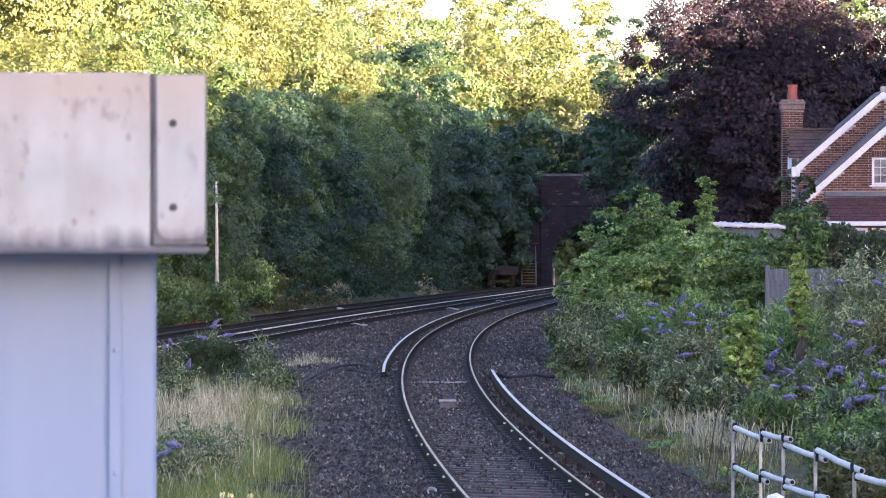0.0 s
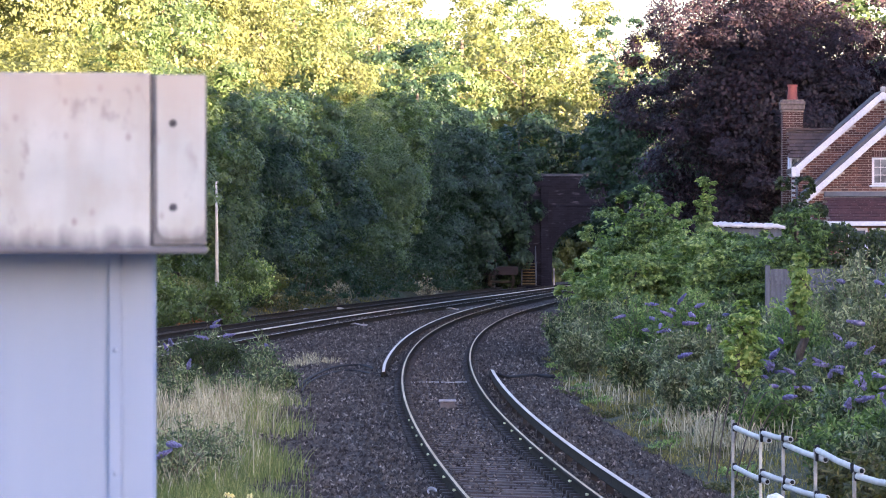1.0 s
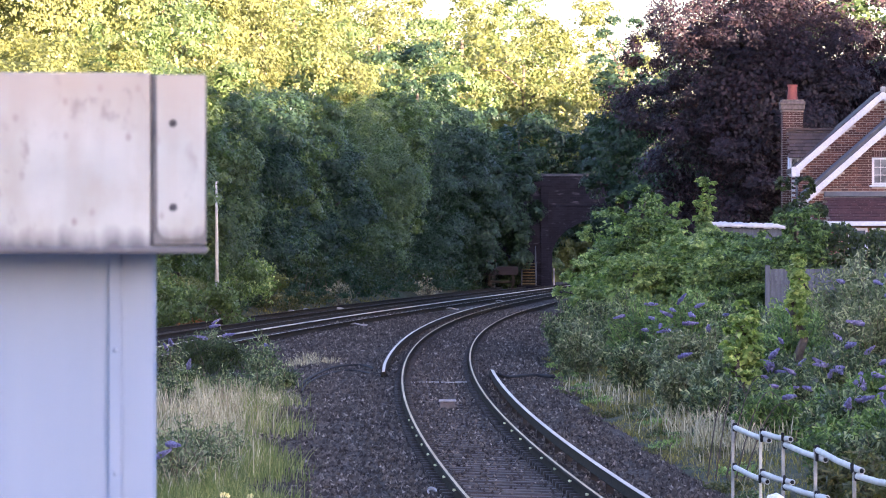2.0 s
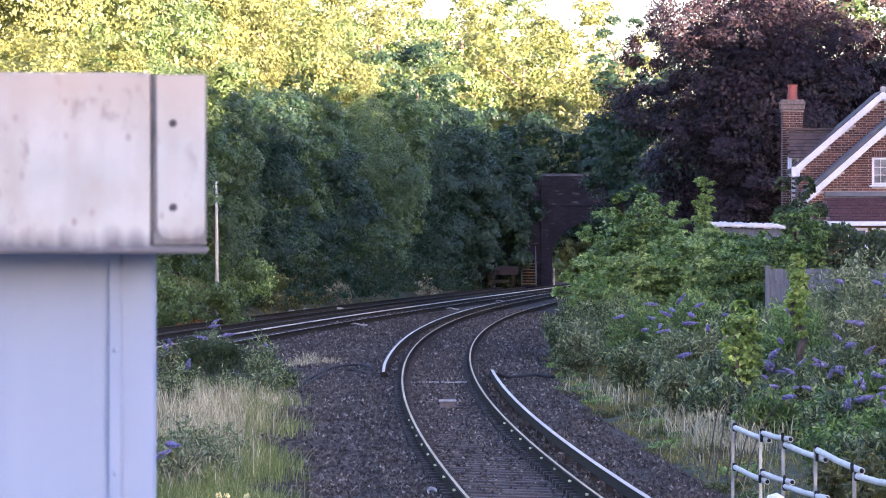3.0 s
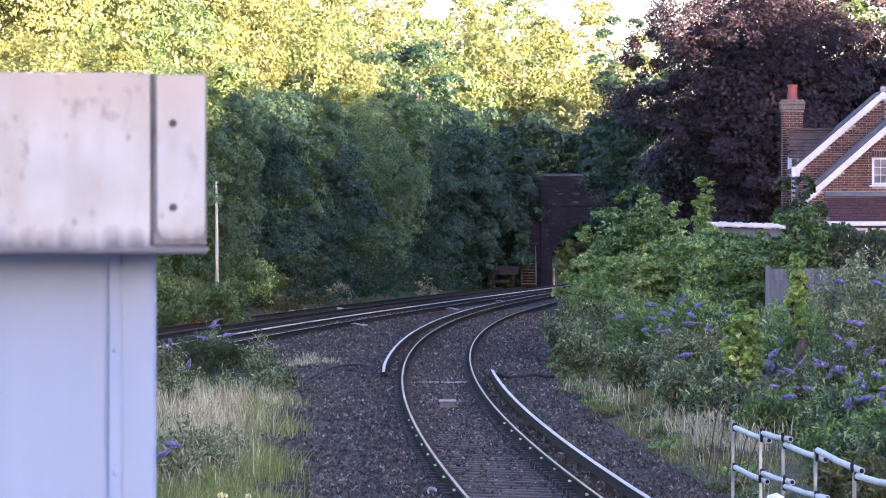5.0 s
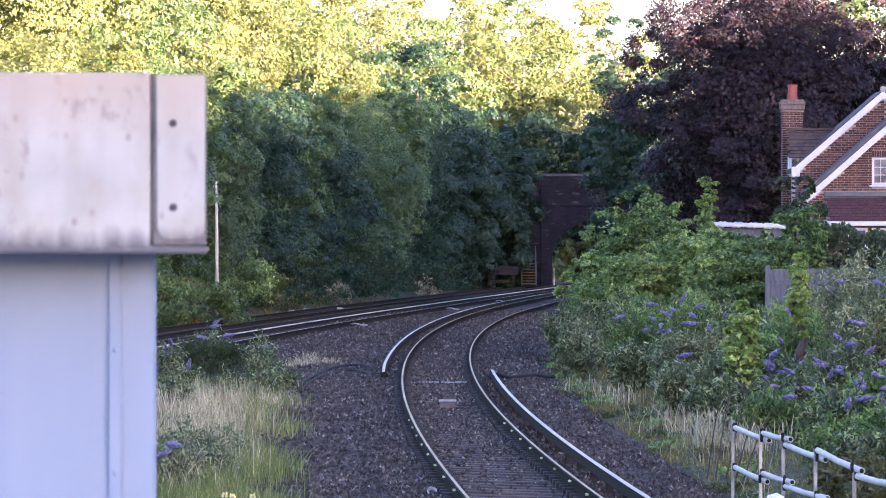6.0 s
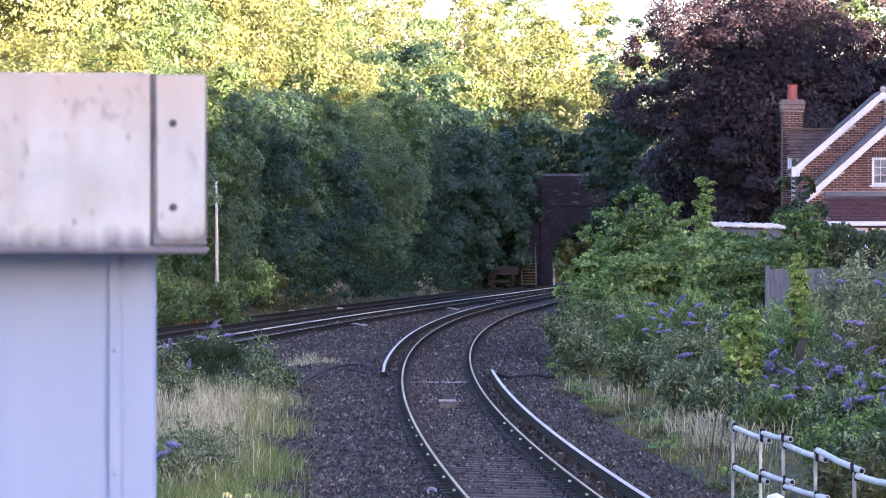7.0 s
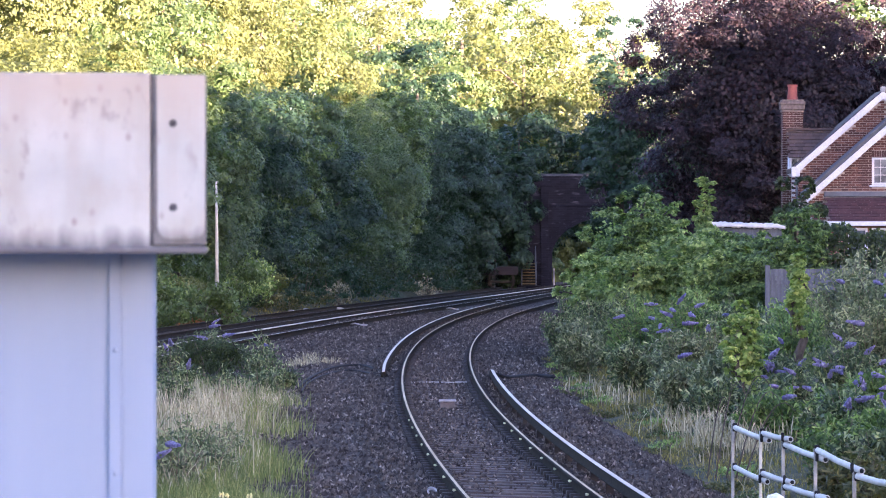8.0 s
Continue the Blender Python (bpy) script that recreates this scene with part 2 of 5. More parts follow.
M["pinkbox"] = plain("faded_track_box", (0.085, 0.072, 0.068), (0.125, 0.106, 0.10), 9, 0.8)
M["palebox"] = plain("pale_track_box_lid", (0.26, 0.245, 0.235), (0.36, 0.335, 0.32), 9, 0.8)
M["black"] = plain("black_rubber_and_shade", (0.010, 0.010, 0.011), (0.02, 0.02, 0.02), 9, 0.95)
M["fascia"] = fascia_material()
M["panel"] = panel_material()
M["bolt"] = plain("stained_bolt", (0.055, 0.05, 0.052), (0.11, 0.10, 0.10), 40, 0.6, 0.3)
M["white"] = plain("white_paint", (0.50, 0.51, 0.55), (0.60, 0.61, 0.645), 2, 0.6)
M["galv"] = plain("galvanised_tube", (0.40, 0.375, 0.325), (0.54, 0.515, 0.455), 5, 0.6)
M["post"] = plain("weathered_post", (0.20, 0.20, 0.185), (0.34, 0.335, 0.31), 7, 0.7, 0.1)
M["palepost"] = plain("pale_post", (0.40, 0.40, 0.34), (0.54, 0.53, 0.45), 7, 0.7)
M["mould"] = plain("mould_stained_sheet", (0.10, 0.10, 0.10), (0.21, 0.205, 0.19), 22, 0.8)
M["brick"] = brick_material("house_brick", [(0.0, (0.060, 0.030, 0.030)), (0.4, (0.105, 0.046, 0.040)), (0.8, (0.150, 0.068, 0.053)), (1.0, (0.21, 0.115, 0.09))])
M["brickdark"] = brick_material("stock_brick", [(0.0, (0.065, 0.030, 0.027)), (1.0, (0.09, 0.042, 0.037))])
M["mortar"] = plain("mortar", (0.36, 0.315, 0.285), (0.48, 0.43, 0.39), 8, 0.95)
M["farbrick"] = far_brick_material()
M["capbrick"] = plain("weathered_cap", (0.10, 0.075, 0.065), (0.19, 0.15, 0.135), 12, 0.95)
M["tile"] = brick_material("clay_tile", [(0.0, (0.06, 0.028, 0.032)), (1.0, (0.095, 0.044, 0.046))])
M["tiledark"] = brick_material("old_clay_tile", [(0.0, (0.045, 0.032, 0.031)), (1.0, (0.085, 0.06, 0.055))])
M["pot"] = plain("terracotta", (0.20, 0.055, 0.045), (0.28, 0.085, 0.065), 9, 0.8)
M["lead"] = plain("lead_flashing", (0.055, 0.065, 0.08), (0.10, 0.11, 0.13), 4, 0.6)
M["slate"] = plain("grey_slate", (0.045, 0.048, 0.056), (0.09, 0.092, 0.10), 4, 0.7)
M["bridge"] = bridge_material()
M["bridgepale"] = plain("sooty_stone", (0.042, 0.044, 0.054), (0.082, 0.084, 0.096), 1.5, 0.95)
M["timber"] = plain("weathered_timber", (0.065, 0.073, 0.088), (0.12, 0.13, 0.15), 3, 0.9, 0, 0.3, 0.01, (6, 6, 0.6))
M["redbeam"] = plain("faded_red_beam", (0.008, 0.0045, 0.0045), (0.015, 0.007, 0.007), 3, 0.8)
M["tread"] = plain("yellow_edged_tread", (0.14, 0.10, 0.035), (0.22, 0.15, 0.05), 5, 0.8)
M["orange"] = plain("rusty_litter", (0.30, 0.10, 0.05), (0.45, 0.18, 0.08), 5, 0.8)
M["asbestos"] = plain("corrugated_roofing", (0.36, 0.35, 0.34), (0.58, 0.56, 0.55), 5, 0.8)
M["bag"] = plain("white_sack", (0.70, 0.70, 0.74), (0.82, 0.82, 0.85), 5, 0.6)
glass = Mat("window_glass", 0.15, 0, 0.15)
glass.colour(glass.ramp(glass.noise(3, 2), [(0.35, (0.05, 0.06, 0.075)), (0.65, (0.16, 0.18, 0.21))]))
M["glass"] = glass.m


# ---------------------------------------------------------------- mesh helpers
def np_mesh(name, V, F, mats, index=None, smooth=False):
    """A mesh from arrays of vertices and of faces that all have the same number of corners."""
    V, F = np.asarray(V, dtype=np.float32), np.asarray(F, dtype=np.int32)
    me = bpy.data.meshes.new(name)
    n, k = F.shape
    me.vertices.add(len(V))
    me.vertices.foreach_set("co", V.ravel())
    me.loops.add(n * k)
    me.loops.foreach_set("vertex_index", F.ravel())
    me.polygons.add(n)
    me.polygons.foreach_set("loop_start", np.arange(0, n * k, k, dtype=np.int32))
    for m in mats if isinstance(mats, (list, tuple)) else [mats]:
        me.materials.append(m)
    if index is not None:
        me.polygons.foreach_set("material_index", np.asarray(index, dtype=np.int32))
    if smooth:
        me.polygons.foreach_set("use_smooth", np.ones(n, dtype=bool))
    me.update(calc_edges=True)
    return me


def child(name, me, parent, label="", at=None, kind=""):
    ob = new(name, me)
    ob.parent = parent
    if at is not None:
        ob.matrix_basis = at
    return tagged(ob, label, kind=kind)


def part(name, bm, material, parent, label="", smooth=False, kind=""):
    me = bpy.data.meshes.new(name)
    bm.normal_update()
    bm.to_mesh(me)
    bm.free()
    for m in material if isinstance(material, (list, tuple)) else [material]:
        me.materials.append(m)
    if smooth:
        me.polygons.foreach_set("use_smooth", np.ones(len(me.polygons), dtype=bool))
    return child(name, me, parent, label, kind=kind)


def thing(name, at, label, category, group="", kind=""):
    ob = new(name)
    ob.matrix_basis = at
    return tagged(ob, label, category, group, kind)


def box(bm, x0, x1, y0, y1, z0, z1, bevel=0.0, m=None, mi=0):
    vs = [bm.verts.new((x, y, z)) for z in (z0, z1) for y in (y0, y1) for x in (x0, x1)]
    fs = [bm.faces.new([vs[i] for i in q]) for q in ((0, 2, 3, 1), (4, 5, 7, 6), (0, 1, 5, 4), (2, 6, 7, 3), (0, 4, 6, 2), (1, 3, 7, 5))]
    for f_ in fs:
        f_.material_index = mi
    if m is not None:
        bmesh.ops.transform(bm, matrix=m, verts=vs)
    if bevel:
        es = list({e for f_ in fs for e in f_.edges})
        bmesh.ops.bevel(bm, geom=es, offset=bevel, segments=1, affect="EDGES")
    return bm


def boxed(*a, **k):
    return box(bmesh.new(), *a, **k)


def prism(bm, outline, y0, y1):
    """A slab from an outline in x and z, between two planes of y."""
    a = [bm.verts.new((x, y0, z)) for x, z in outline]
    b = [bm.verts.new((x, y1, z)) for x, z in outline]
    bm.faces.new(a)
    bm.faces.new(b[::-1])
    n = len(a)
    for i in range(n):
        bm.faces.new((a[i], b[i], b[(i + 1) % n], a[(i + 1) % n]))
    bmesh.ops.recalc_face_normals(bm, faces=bm.faces[:])
    return bm


def tube_arrays(points, radii, sides=6, caps=True):
    P = np.asarray(points, dtype=float)
    n = len(P)
    T = np.gradient(P, axis=0)
    T /= np.linalg.norm(T, axis=1)[:, None] + 1e-9
    ref = np.where(np.abs(T[:, 2:3]) > 0.9, np.array([[1.0, 0, 0]]), np.array([[0, 0, 1.0]]))
    A = np.cross(T, ref)
    A /= np.linalg.norm(A, axis=1)[:, None]
    B = np.cross(T, A)
    ang = np.arange(sides) * 2 * np.pi / sides
    V = P[:, None] + (A[:, None] * np.cos(ang)[None, :, None] + B[:, None] * np.sin(ang)[None, :, None]) * np.asarray(radii, dtype=float)[:, None, None]
    V = V.reshape(-1, 3)
    F = []
    for i in range(n - 1):
        for j in range(sides):
            k = (j + 1) % sides
            F.append((i * sides + j, i * sides + k, (i + 1) * sides + k, (i + 1) * sides + j))
    if caps:
        m = len(V)
        V = np.vstack([V, P[:1], P[-1:]])
        for j in range(sides):
            k = (j + 1) % sides
            F.append((m, k, j, m))
            F.append((m + 1, (n - 1) * sides + j, (n - 1) * sides + k, m + 1))
    return V, np.array([q for q in F])


def joined(pieces):
    Vs, Fs, o = [], [], 0
    for V, F in pieces:
        Vs.append(V)
        Fs.append(np.asarray(F) + o)
        o += len(V)
    return np.vstack(Vs), np.vstack(Fs)


def tubes_mesh(name, pieces, mat, smooth=True):
    """Tubes joined into one mesh; the caps' doubled corners are dropped."""
    V, F = joined(pieces)
    me = bpy.data.meshes.new(name)
    me.from_pydata(V.tolist(), [], [tuple(q[:3]) if q[0] == q[3] else tuple(q) for q in F.tolist()])
    me.materials.append(mat)
    if smooth:
        me.polygons.foreach_set("use_smooth", np.ones(len(me.polygons), dtype=bool))
    me.update()
    return me


def unit(v):
    return v / (np.linalg.norm(v, axis=-1, keepdims=True) + 1e-9)


def leaf_arrays(rng, C, size, out, width=0.6, droop=0.25, spread=0.8, simple=False):
    """Folded pointed leaves at the places C, facing roughly along out."""
    n = len(C)
    nrm = unit(out + rng.normal(0, spread, (n, 3)) + np.array([0, 0, 0.35]))
    along = unit(np.cross(nrm, rng.normal(0, 1, (n, 3))) + np.array([0, 0, -droop]))
    side = unit(np.cross(along, nrm))
    s = (size * rng.uniform(0.6, 1.35, n))[:, None]
    base = C - along * s * 0.5
    tip = C + along * s * 0.5
    l = C + side * s * width * 0.5 + nrm * s * 0.10
    r = C - side * s * width * 0.5 + nrm * s * 0.10
    if simple:
        V = np.stack([base + side * s * width * 0.5, base - side * s * width * 0.5 + nrm * s * 0.15, tip], 1).reshape(-1, 3)
        return V, np.arange(n * 3).reshape(-1, 3)
    V = np.stack([base, l, tip, r], 1).reshape(-1, 3)
    i = np.arange(n)[:, None] * 4
    F = np.concatenate([i + np.array([[0, 2, 1]]), i + np.array([[0, 3, 2]])], 1).reshape(-1, 3)
    return V, F


def clump_points(rng, centre, radii, n, shell=0.5):
    d = unit(rng.normal(0, 1, (n, 3)))
    r = rng.uniform(shell, 1.0, n) ** 0.6
    lump = 1 + 0.25 * np.sin(d[:, 0] * 5 + centre[0] * 3) * np.sin(d[:, 1] * 4 + centre[1]) + 0.15 * np.sin(d[:, 2] * 7 + centre[2])
    return np.asarray(centre) + d * (r * lump)[:, None] * np.asarray(radii), d


def make_tree(name, at, height, crown_r, crown_base, mat, seed, label, boughs=30, leaves=1900, size=0.165, group="", lean=0.0, depth_r=None, kind="tree", bough=0.34, flat=0.62, loose=0.26, fill=0.10, box_=2.6, sub=18, reach=(0.50, 0.80), up=0.35):
    """Tapered trunk, limbs that reach into the boughs, and a crown of boughs: each a dome of leafy sprays, open below."""
    rng = np.random.default_rng(seed)
    t = thing(name, at, label, kind, group)
    depth_r = depth_r or crown_r
    hc = height * 0.8
    pts = [(0, 0, -0.6)] + [(lean * (z / height) ** 2 + rng.normal(0, 0.07), rng.normal(0, 0.07), z) for z in np.linspace(0.4, hc, 7)]
    r0 = 0.018 * height + 0.05
    child("trunk", tubes_mesh("trunk", [tube_arrays(pts, np.linspace(r0 * 1.2, r0 * 0.25, len(pts)), 8)], M["bark"]), t)
    mid, half = (height + crown_base) / 2, (height - crown_base) / 2
    pieces, limbs, twigs = [], [], []
    for i in range(boughs):
        zz = -0.92 + 1.8 * (i + 0.5) / boughs
        a = i * 2.39996 + rng.uniform(-0.6, 0.6)
        rr = math.sqrt(max(0.05, 1 - abs(zz) ** box_)) * rng.uniform(*reach)
        c = np.array([math.cos(a) * rr * crown_r + lean * max(0, zz), math.sin(a) * rr * depth_r, mid + zz * half + rng.uniform(-0.05, 0.05) * height])
        k = rng.uniform(0.65, 1.35) * crown_r * bough * (1 - 0.25 * max(0, zz))
        outw = unit(np.array([c[0] / crown_r, c[1] / depth_r, 0.35 * zz + 0.25]))
        d = unit(rng.normal(0, 1, (sub, 3)) + outw * 0.75)
        sc = c + d * k * rng.uniform(0.72, 1.06, (sub, 1)) * np.array([1, 1, flat])
        sr = k * 0.33 * rng.uniform(0.6, 1.45, sub)
        per = (leaves * (k / (crown_r * bough)) ** 2 / sub * rng.uniform(0.6, 1.4, sub)).astype(int) + 3
        w = np.repeat(np.arange(sub), per)
        ball = unit(rng.normal(0, 1, (len(w), 3)))
        P = sc[w] + ball * (sr[w] * rng.uniform(0.1, 1.0, len(w)) ** 0.5)[:, None] * np.array([1, 1, 0.62])
        P[:, 2] -= 0.35 * sr[w] * (np.linalg.norm(P[:, :2] - sc[w][:, :2], axis=1) / sr[w]) ** 2
        pieces.append(leaf_arrays(rng, P, size, d[w] * 0.75 + ball * 0.45 + np.array([0, 0, up]), 0.7, spread=loose, simple=True))
        if i % max(2, boughs // 10) == 0:
            z0 = max(crown_base * 0.7, min(hc * 0.95, c[2] - rr * crown_r * 0.5))
            s = np.array([lean * (z0 / height) ** 2, 0, z0])
            m_ = (s + c) / 2 + np.array([0, 0, 0.12 * crown_r])
            limbs.append(tube_arrays([s, m_, c], [r0 * 0.33, r0 * 0.2, 0.02], 5))
        elif boughs >= 40 and kind == "tree":
            s = np.array([c[0] * 0.15, c[1] * 0.15, min(hc, max(crown_base, c[2] - 0.25 * crown_r))])
            twigs.append(tube_arrays([s, (s + c) / 2 + np.array([0, 0, 0.08 * crown_r]), c], [r0 * 0.2, r0 * 0.12, 0.015], 4))
    for q in limbs[:10]:
        child("limb", tubes_mesh("limb", [q], M["bark"]), t)
    if twigs:
        child("branches", tubes_mesh("branches", twigs, M["bark"]), t, kind="stuff")
    # leaves of the inner crown
    n = int(boughs * leaves * fill)
    d = unit(rng.normal(0, 1, (n, 3)))
    q = rng.uniform(0.25, 0.8, n)[:, None]
    P = d * q * np.array([crown_r, depth_r, half]) + np.array([0, 0, mid])
    P[:, 0] += lean * np.clip(d[:, 2], 0, 1)
    pieces.append(leaf_arrays(rng, P, size * 1.25, d, 0.8, spread=loose, simple=True))
    V, F = joined(pieces)
    child("crown", np_mesh("crown", V, F, mat), t)
    return t


def make_bush(name, at, w, dep, h, mat, seed, label, leaves=3500, size=0.09, width=0.5, stems=9, group="", droop=0.3, clumps=14, category="bush"):
    rng = np.random.default_rng(seed)
    t = thing(name, at, label, category, group)
    pieces, st = [], []
    for i in range(clumps):
        a, q = rng.uniform(0, 2 * math.pi), math.sqrt(rng.uniform(0.02, 0.85))
        zc = h * rng.uniform(0.2, 0.85) * (1 - 0.45 * q)
        c = np.array([math.cos(a) * q * w / 2, math.sin(a) * q * dep / 2, zc])
        k = rng.uniform(0.6, 1.2)
        P, d = clump_points(rng, c, (w * 0.20 * k, dep * 0.20 * k, h * 0.19 * k), max(20, int(leaves / clumps)), 0.1)
        P[:, 2] = np.maximum(P[:, 2], 0.03)
        pieces.append(leaf_arrays(rng, P, size, d, width, droop, simple=True))
        if i < stems:
            st.append(tube_arrays([(c[0] * 0.15, c[1] * 0.15, -0.3), (c[0] * 0.5, c[1] * 0.5, c[2] * 0.6), tuple(c + np.array([0, 0, 0.1 * h]))], [0.022, 0.015, 0.006], 5))
    child("brushwood", tubes_mesh("brushwood", st, M["stem"]), t, kind="stuff")
    V, F = joined(pieces)
    child("foliage", np_mesh("foliage", V, F, mat), t, kind="stuff")
    return t


def panicle_mesh(seed, petals=150, length=0.25, r=0.046):
    rng = np.random.default_rng(seed)
    s = rng.uniform(0, 1, petals) ** 0.8
    a = rng.uniform(0, 2 * math.pi, petals)
    rad = r * (1.05 - s * 0.85)
    C = np.stack([np.cos(a) * rad, np.sin(a) * rad, s * length], 1)
    V, F = leaf_arrays(rng, C, 0.028, np.stack([np.cos(a), np.sin(a), 0 * a], 1), 0.9, 0.0, 0.4)
    V2, F2 = tube_arrays([(0, 0, -0.05), (0, 0, length * 0.5), (0, 0, length)], [r * 0.75, r * 0.6, 0.006], 6)
    F2 = np.array([f_[:3] for f_ in F2.tolist()] + [(f_[0], f_[2], f_[3]) for f_ in F2.tolist() if f_[0] != f_[3]])
    V, F = joined([(V, F), (V2, F2)])
    return np_mesh("flower_panicle", V, F, M["petal"])


PANICLES = [panicle_mesh(s) for s in (1, 2, 3)]


def make_buddleia(at, w, h, seed, label, flowers=8, mat=None, stems=26, leaves=46, group="butterfly bushes", size=0.118):
    """Arching stems with long narrow leaves in pairs, and violet flower spikes at their ends."""
    rng = np.random.default_rng(seed)
    t = thing("butterfly_bush", at, label, "shrub", group)
    tubes_, pieces = [], []
    ends = []
    for i in range(stems):
        a = rng.uniform(0, 2 * math.pi)
        q = math.sqrt(rng.uniform(0.02, 1)) * w / 2
        top = h * rng.uniform(0.55, 1.0) * (1 - 0.35 * (2 * q / w) ** 2)
        e = np.array([math.cos(a) * q, math.sin(a) * q, top])
        s = np.array([math.cos(a) * q * 0.12, math.sin(a) * q * 0.12, -0.2])
        m_ = s * 0.5 + e * 0.5 + np.array([-math.cos(a) * q * 0.2, -math.sin(a) * q * 0.2, top * 0.18])
        tt = np.linspace(0, 1, 5)[:, None]
        C = (1 - tt) ** 2 * s + 2 * tt * (1 - tt) * m_ + tt**2 * e
        tubes_.append(tube_arrays(C, np.linspace(0.016, 0.004, 5), 3))
        u = rng.uniform(0.18, 1.0, leaves)[:, None]
        P = (1 - u) ** 2 * s + 2 * u * (1 - u) * m_ + u**2 * e
        d = rng.normal(0, 1, (leaves, 3))
        d[:, 2] *= 0.4
        d = unit(d)
        P = P + d * rng.uniform(0.02, 0.30, (leaves, 1)) * (1.15 - u * 0.7)
        pieces.append(leaf_arrays(rng, P, size, d * 0.5 + np.array([0, -0.3, 0.6]), 0.28, 0.45, 0.5, simple=True))
        ends.append((e, unit(C[-1] - C[-2])))
    child("brushwood", tubes_mesh("brushwood", tubes_, M["stem"]), t, kind="stuff")
    V, F = joined(pieces)
    child("foliage", np_mesh("foliage", V, F, mat or M["leaf_buddleia"]), t, kind="stuff")
    front = sorted(ends, key=lambda g: g[0][1] - g[0][2] * 0.6)
    for k, (e, w_) in enumerate(front[:flowers]):
        d = Vector((w_[0] * 1.4 + rng.normal(0, 0.7), w_[1] * 1.2 - 0.1, 0.15 + rng.uniform(-0.45, 0.45))).normalized()
        child("flower_panicle", PANICLES[k % 3], t, "violet flower spike" if k == 0 else "", Matrix.Translation(Vector(e)) @ d.to_track_quat("Z", "Y").to_matrix().to_4x4() @ Matrix.Scale(rng.uniform(0.75, 1.25), 4))
    return t


def blades_mesh(rng, places, height, wide, mat, lean=0.25, heads=False):
    """Bent grass blades, each a thin strip of three pieces."""
    n = len(places)
    h = height * rng.uniform(0.5, 1.2, n)
    a = rng.uniform(0, 2 * math.pi, n)
    ln = np.abs(rng.normal(0, lean, n)) * h
    d = np.stack([np.cos(a), np.sin(a), 0 * a], 1)
    b = rng.uniform(-0.9, 0.9, n)
    sd = np.stack([np.cos(b), np.sin(b), 0 * b], 1)
    w = wide * rng.uniform(0.6, 1.4, n)
    rows = []
    for tt, ww in ((0, 1.0), (0.5, 0.8), (0.8, 1.3 if heads else 0.5), (1.0, 0.25)):
        c = places + d * (ln * tt**2)[:, None] + np.array([0, 0, 1.0]) * (h * tt * (1 - 0.15 * tt))[:, None]
        rows += [c - sd * (w * ww)[:, None] / 2, c + sd * (w * ww)[:, None] / 2]
    V = np.stack(rows, 1).reshape(-1, 3)
    i = np.arange(n)[:, None] * 8
    F = np.concatenate([i + np.array([[k, k + 1, k + 3, k + 2]]) for k in (0, 2, 4)], 1).reshape(-1, 4)
    return np_mesh("blades", V, F, mat)


# ---------------------------------------------------------------- ground
def bank(x, y):
    """Height of the ground: the flat formation, a low bank beyond the near track and a wooded slope beyond the siding."""
    z = -0.42
    r = x - (main_x(y) + 2.6)
    if r > 0:
        z += 0.95 * (1 - math.exp(-((r / 4.0) ** 2)))
    l = (siding_x(y) - 2.4) - x
    if l > 0:
        z += 0.42 + min(9.0, 0.24 * l) if l > 1 else 0.42 * l
    return z + 0.06 * math.sin(x * 1.7) * math.sin(y * 0.9)


def build_ground():
    xs = np.concatenate([[-2500, -600, -200, -90], np.arange(-45, 45.1, 1.0), [90, 200, 600, 2500]])
    ys = np.concatenate([[-2500, -600, -150, -60], np.arange(-30, 330, 4.0), [340, 380, 450, 600, 1200, 3500]])
    V = [(x, y, bank(x, y) if abs(x) < 50 and -40 < y < 340 else (bank(max(-50, min(50, x)), max(-30, min(335, y))))) for y in ys for x in xs]
    nx = len(xs)
    F = [(j * nx + i, j * nx + i + 1, (j + 1) * nx + i + 1, (j + 1) * nx + i) for j in range(len(ys) - 1) for i in range(nx - 1)]
    tagged(new("ground", np_mesh("ground", V, F, M["soil"], smooth=True)), "dark soil and rough grass beside the railway", "ground", kind="structure")
    # the bed of stones under all three tracks
    ys = np.arange(-42, 420, 2.0)
    V, F = [], []
    rng = np.random.default_rng(4)
    for y in ys:
        c, s = main_x(y), siding_x(y)
        span = [s - 2.6, s - 1.9] + [s - 1.4 + (c + 2.0 - s + 1.4) * k / 14 for k in range(15)] + [c + 2.5, c + 3.2]
        for k, x in enumerate(span):
            z = (-0.46, -0.25)[k] if k < 2 else (-0.30 if k == len(span) - 2 else -0.62 if k == len(span) - 1 else -0.20 + rng.normal(0, 0.012))
            V.append((x + (rng.normal(0, 0.08) if k in (0, 1, len(span) - 1, len(span) - 2) else 0), y, z))
    n = 19
    for j in range(len(ys) - 1):
        for i in range(n - 1):
            F.append((j * n + i, j * n + i + 1, (j + 1) * n + i + 1, (j + 1) * n + i))
    return tagged(new("ballast_bed", np_mesh("ballast_bed", V, F, M["ballast"], smooth=True)), "dark brown-grey crushed stone ballast under the tracks", "ballast", kind="structure")


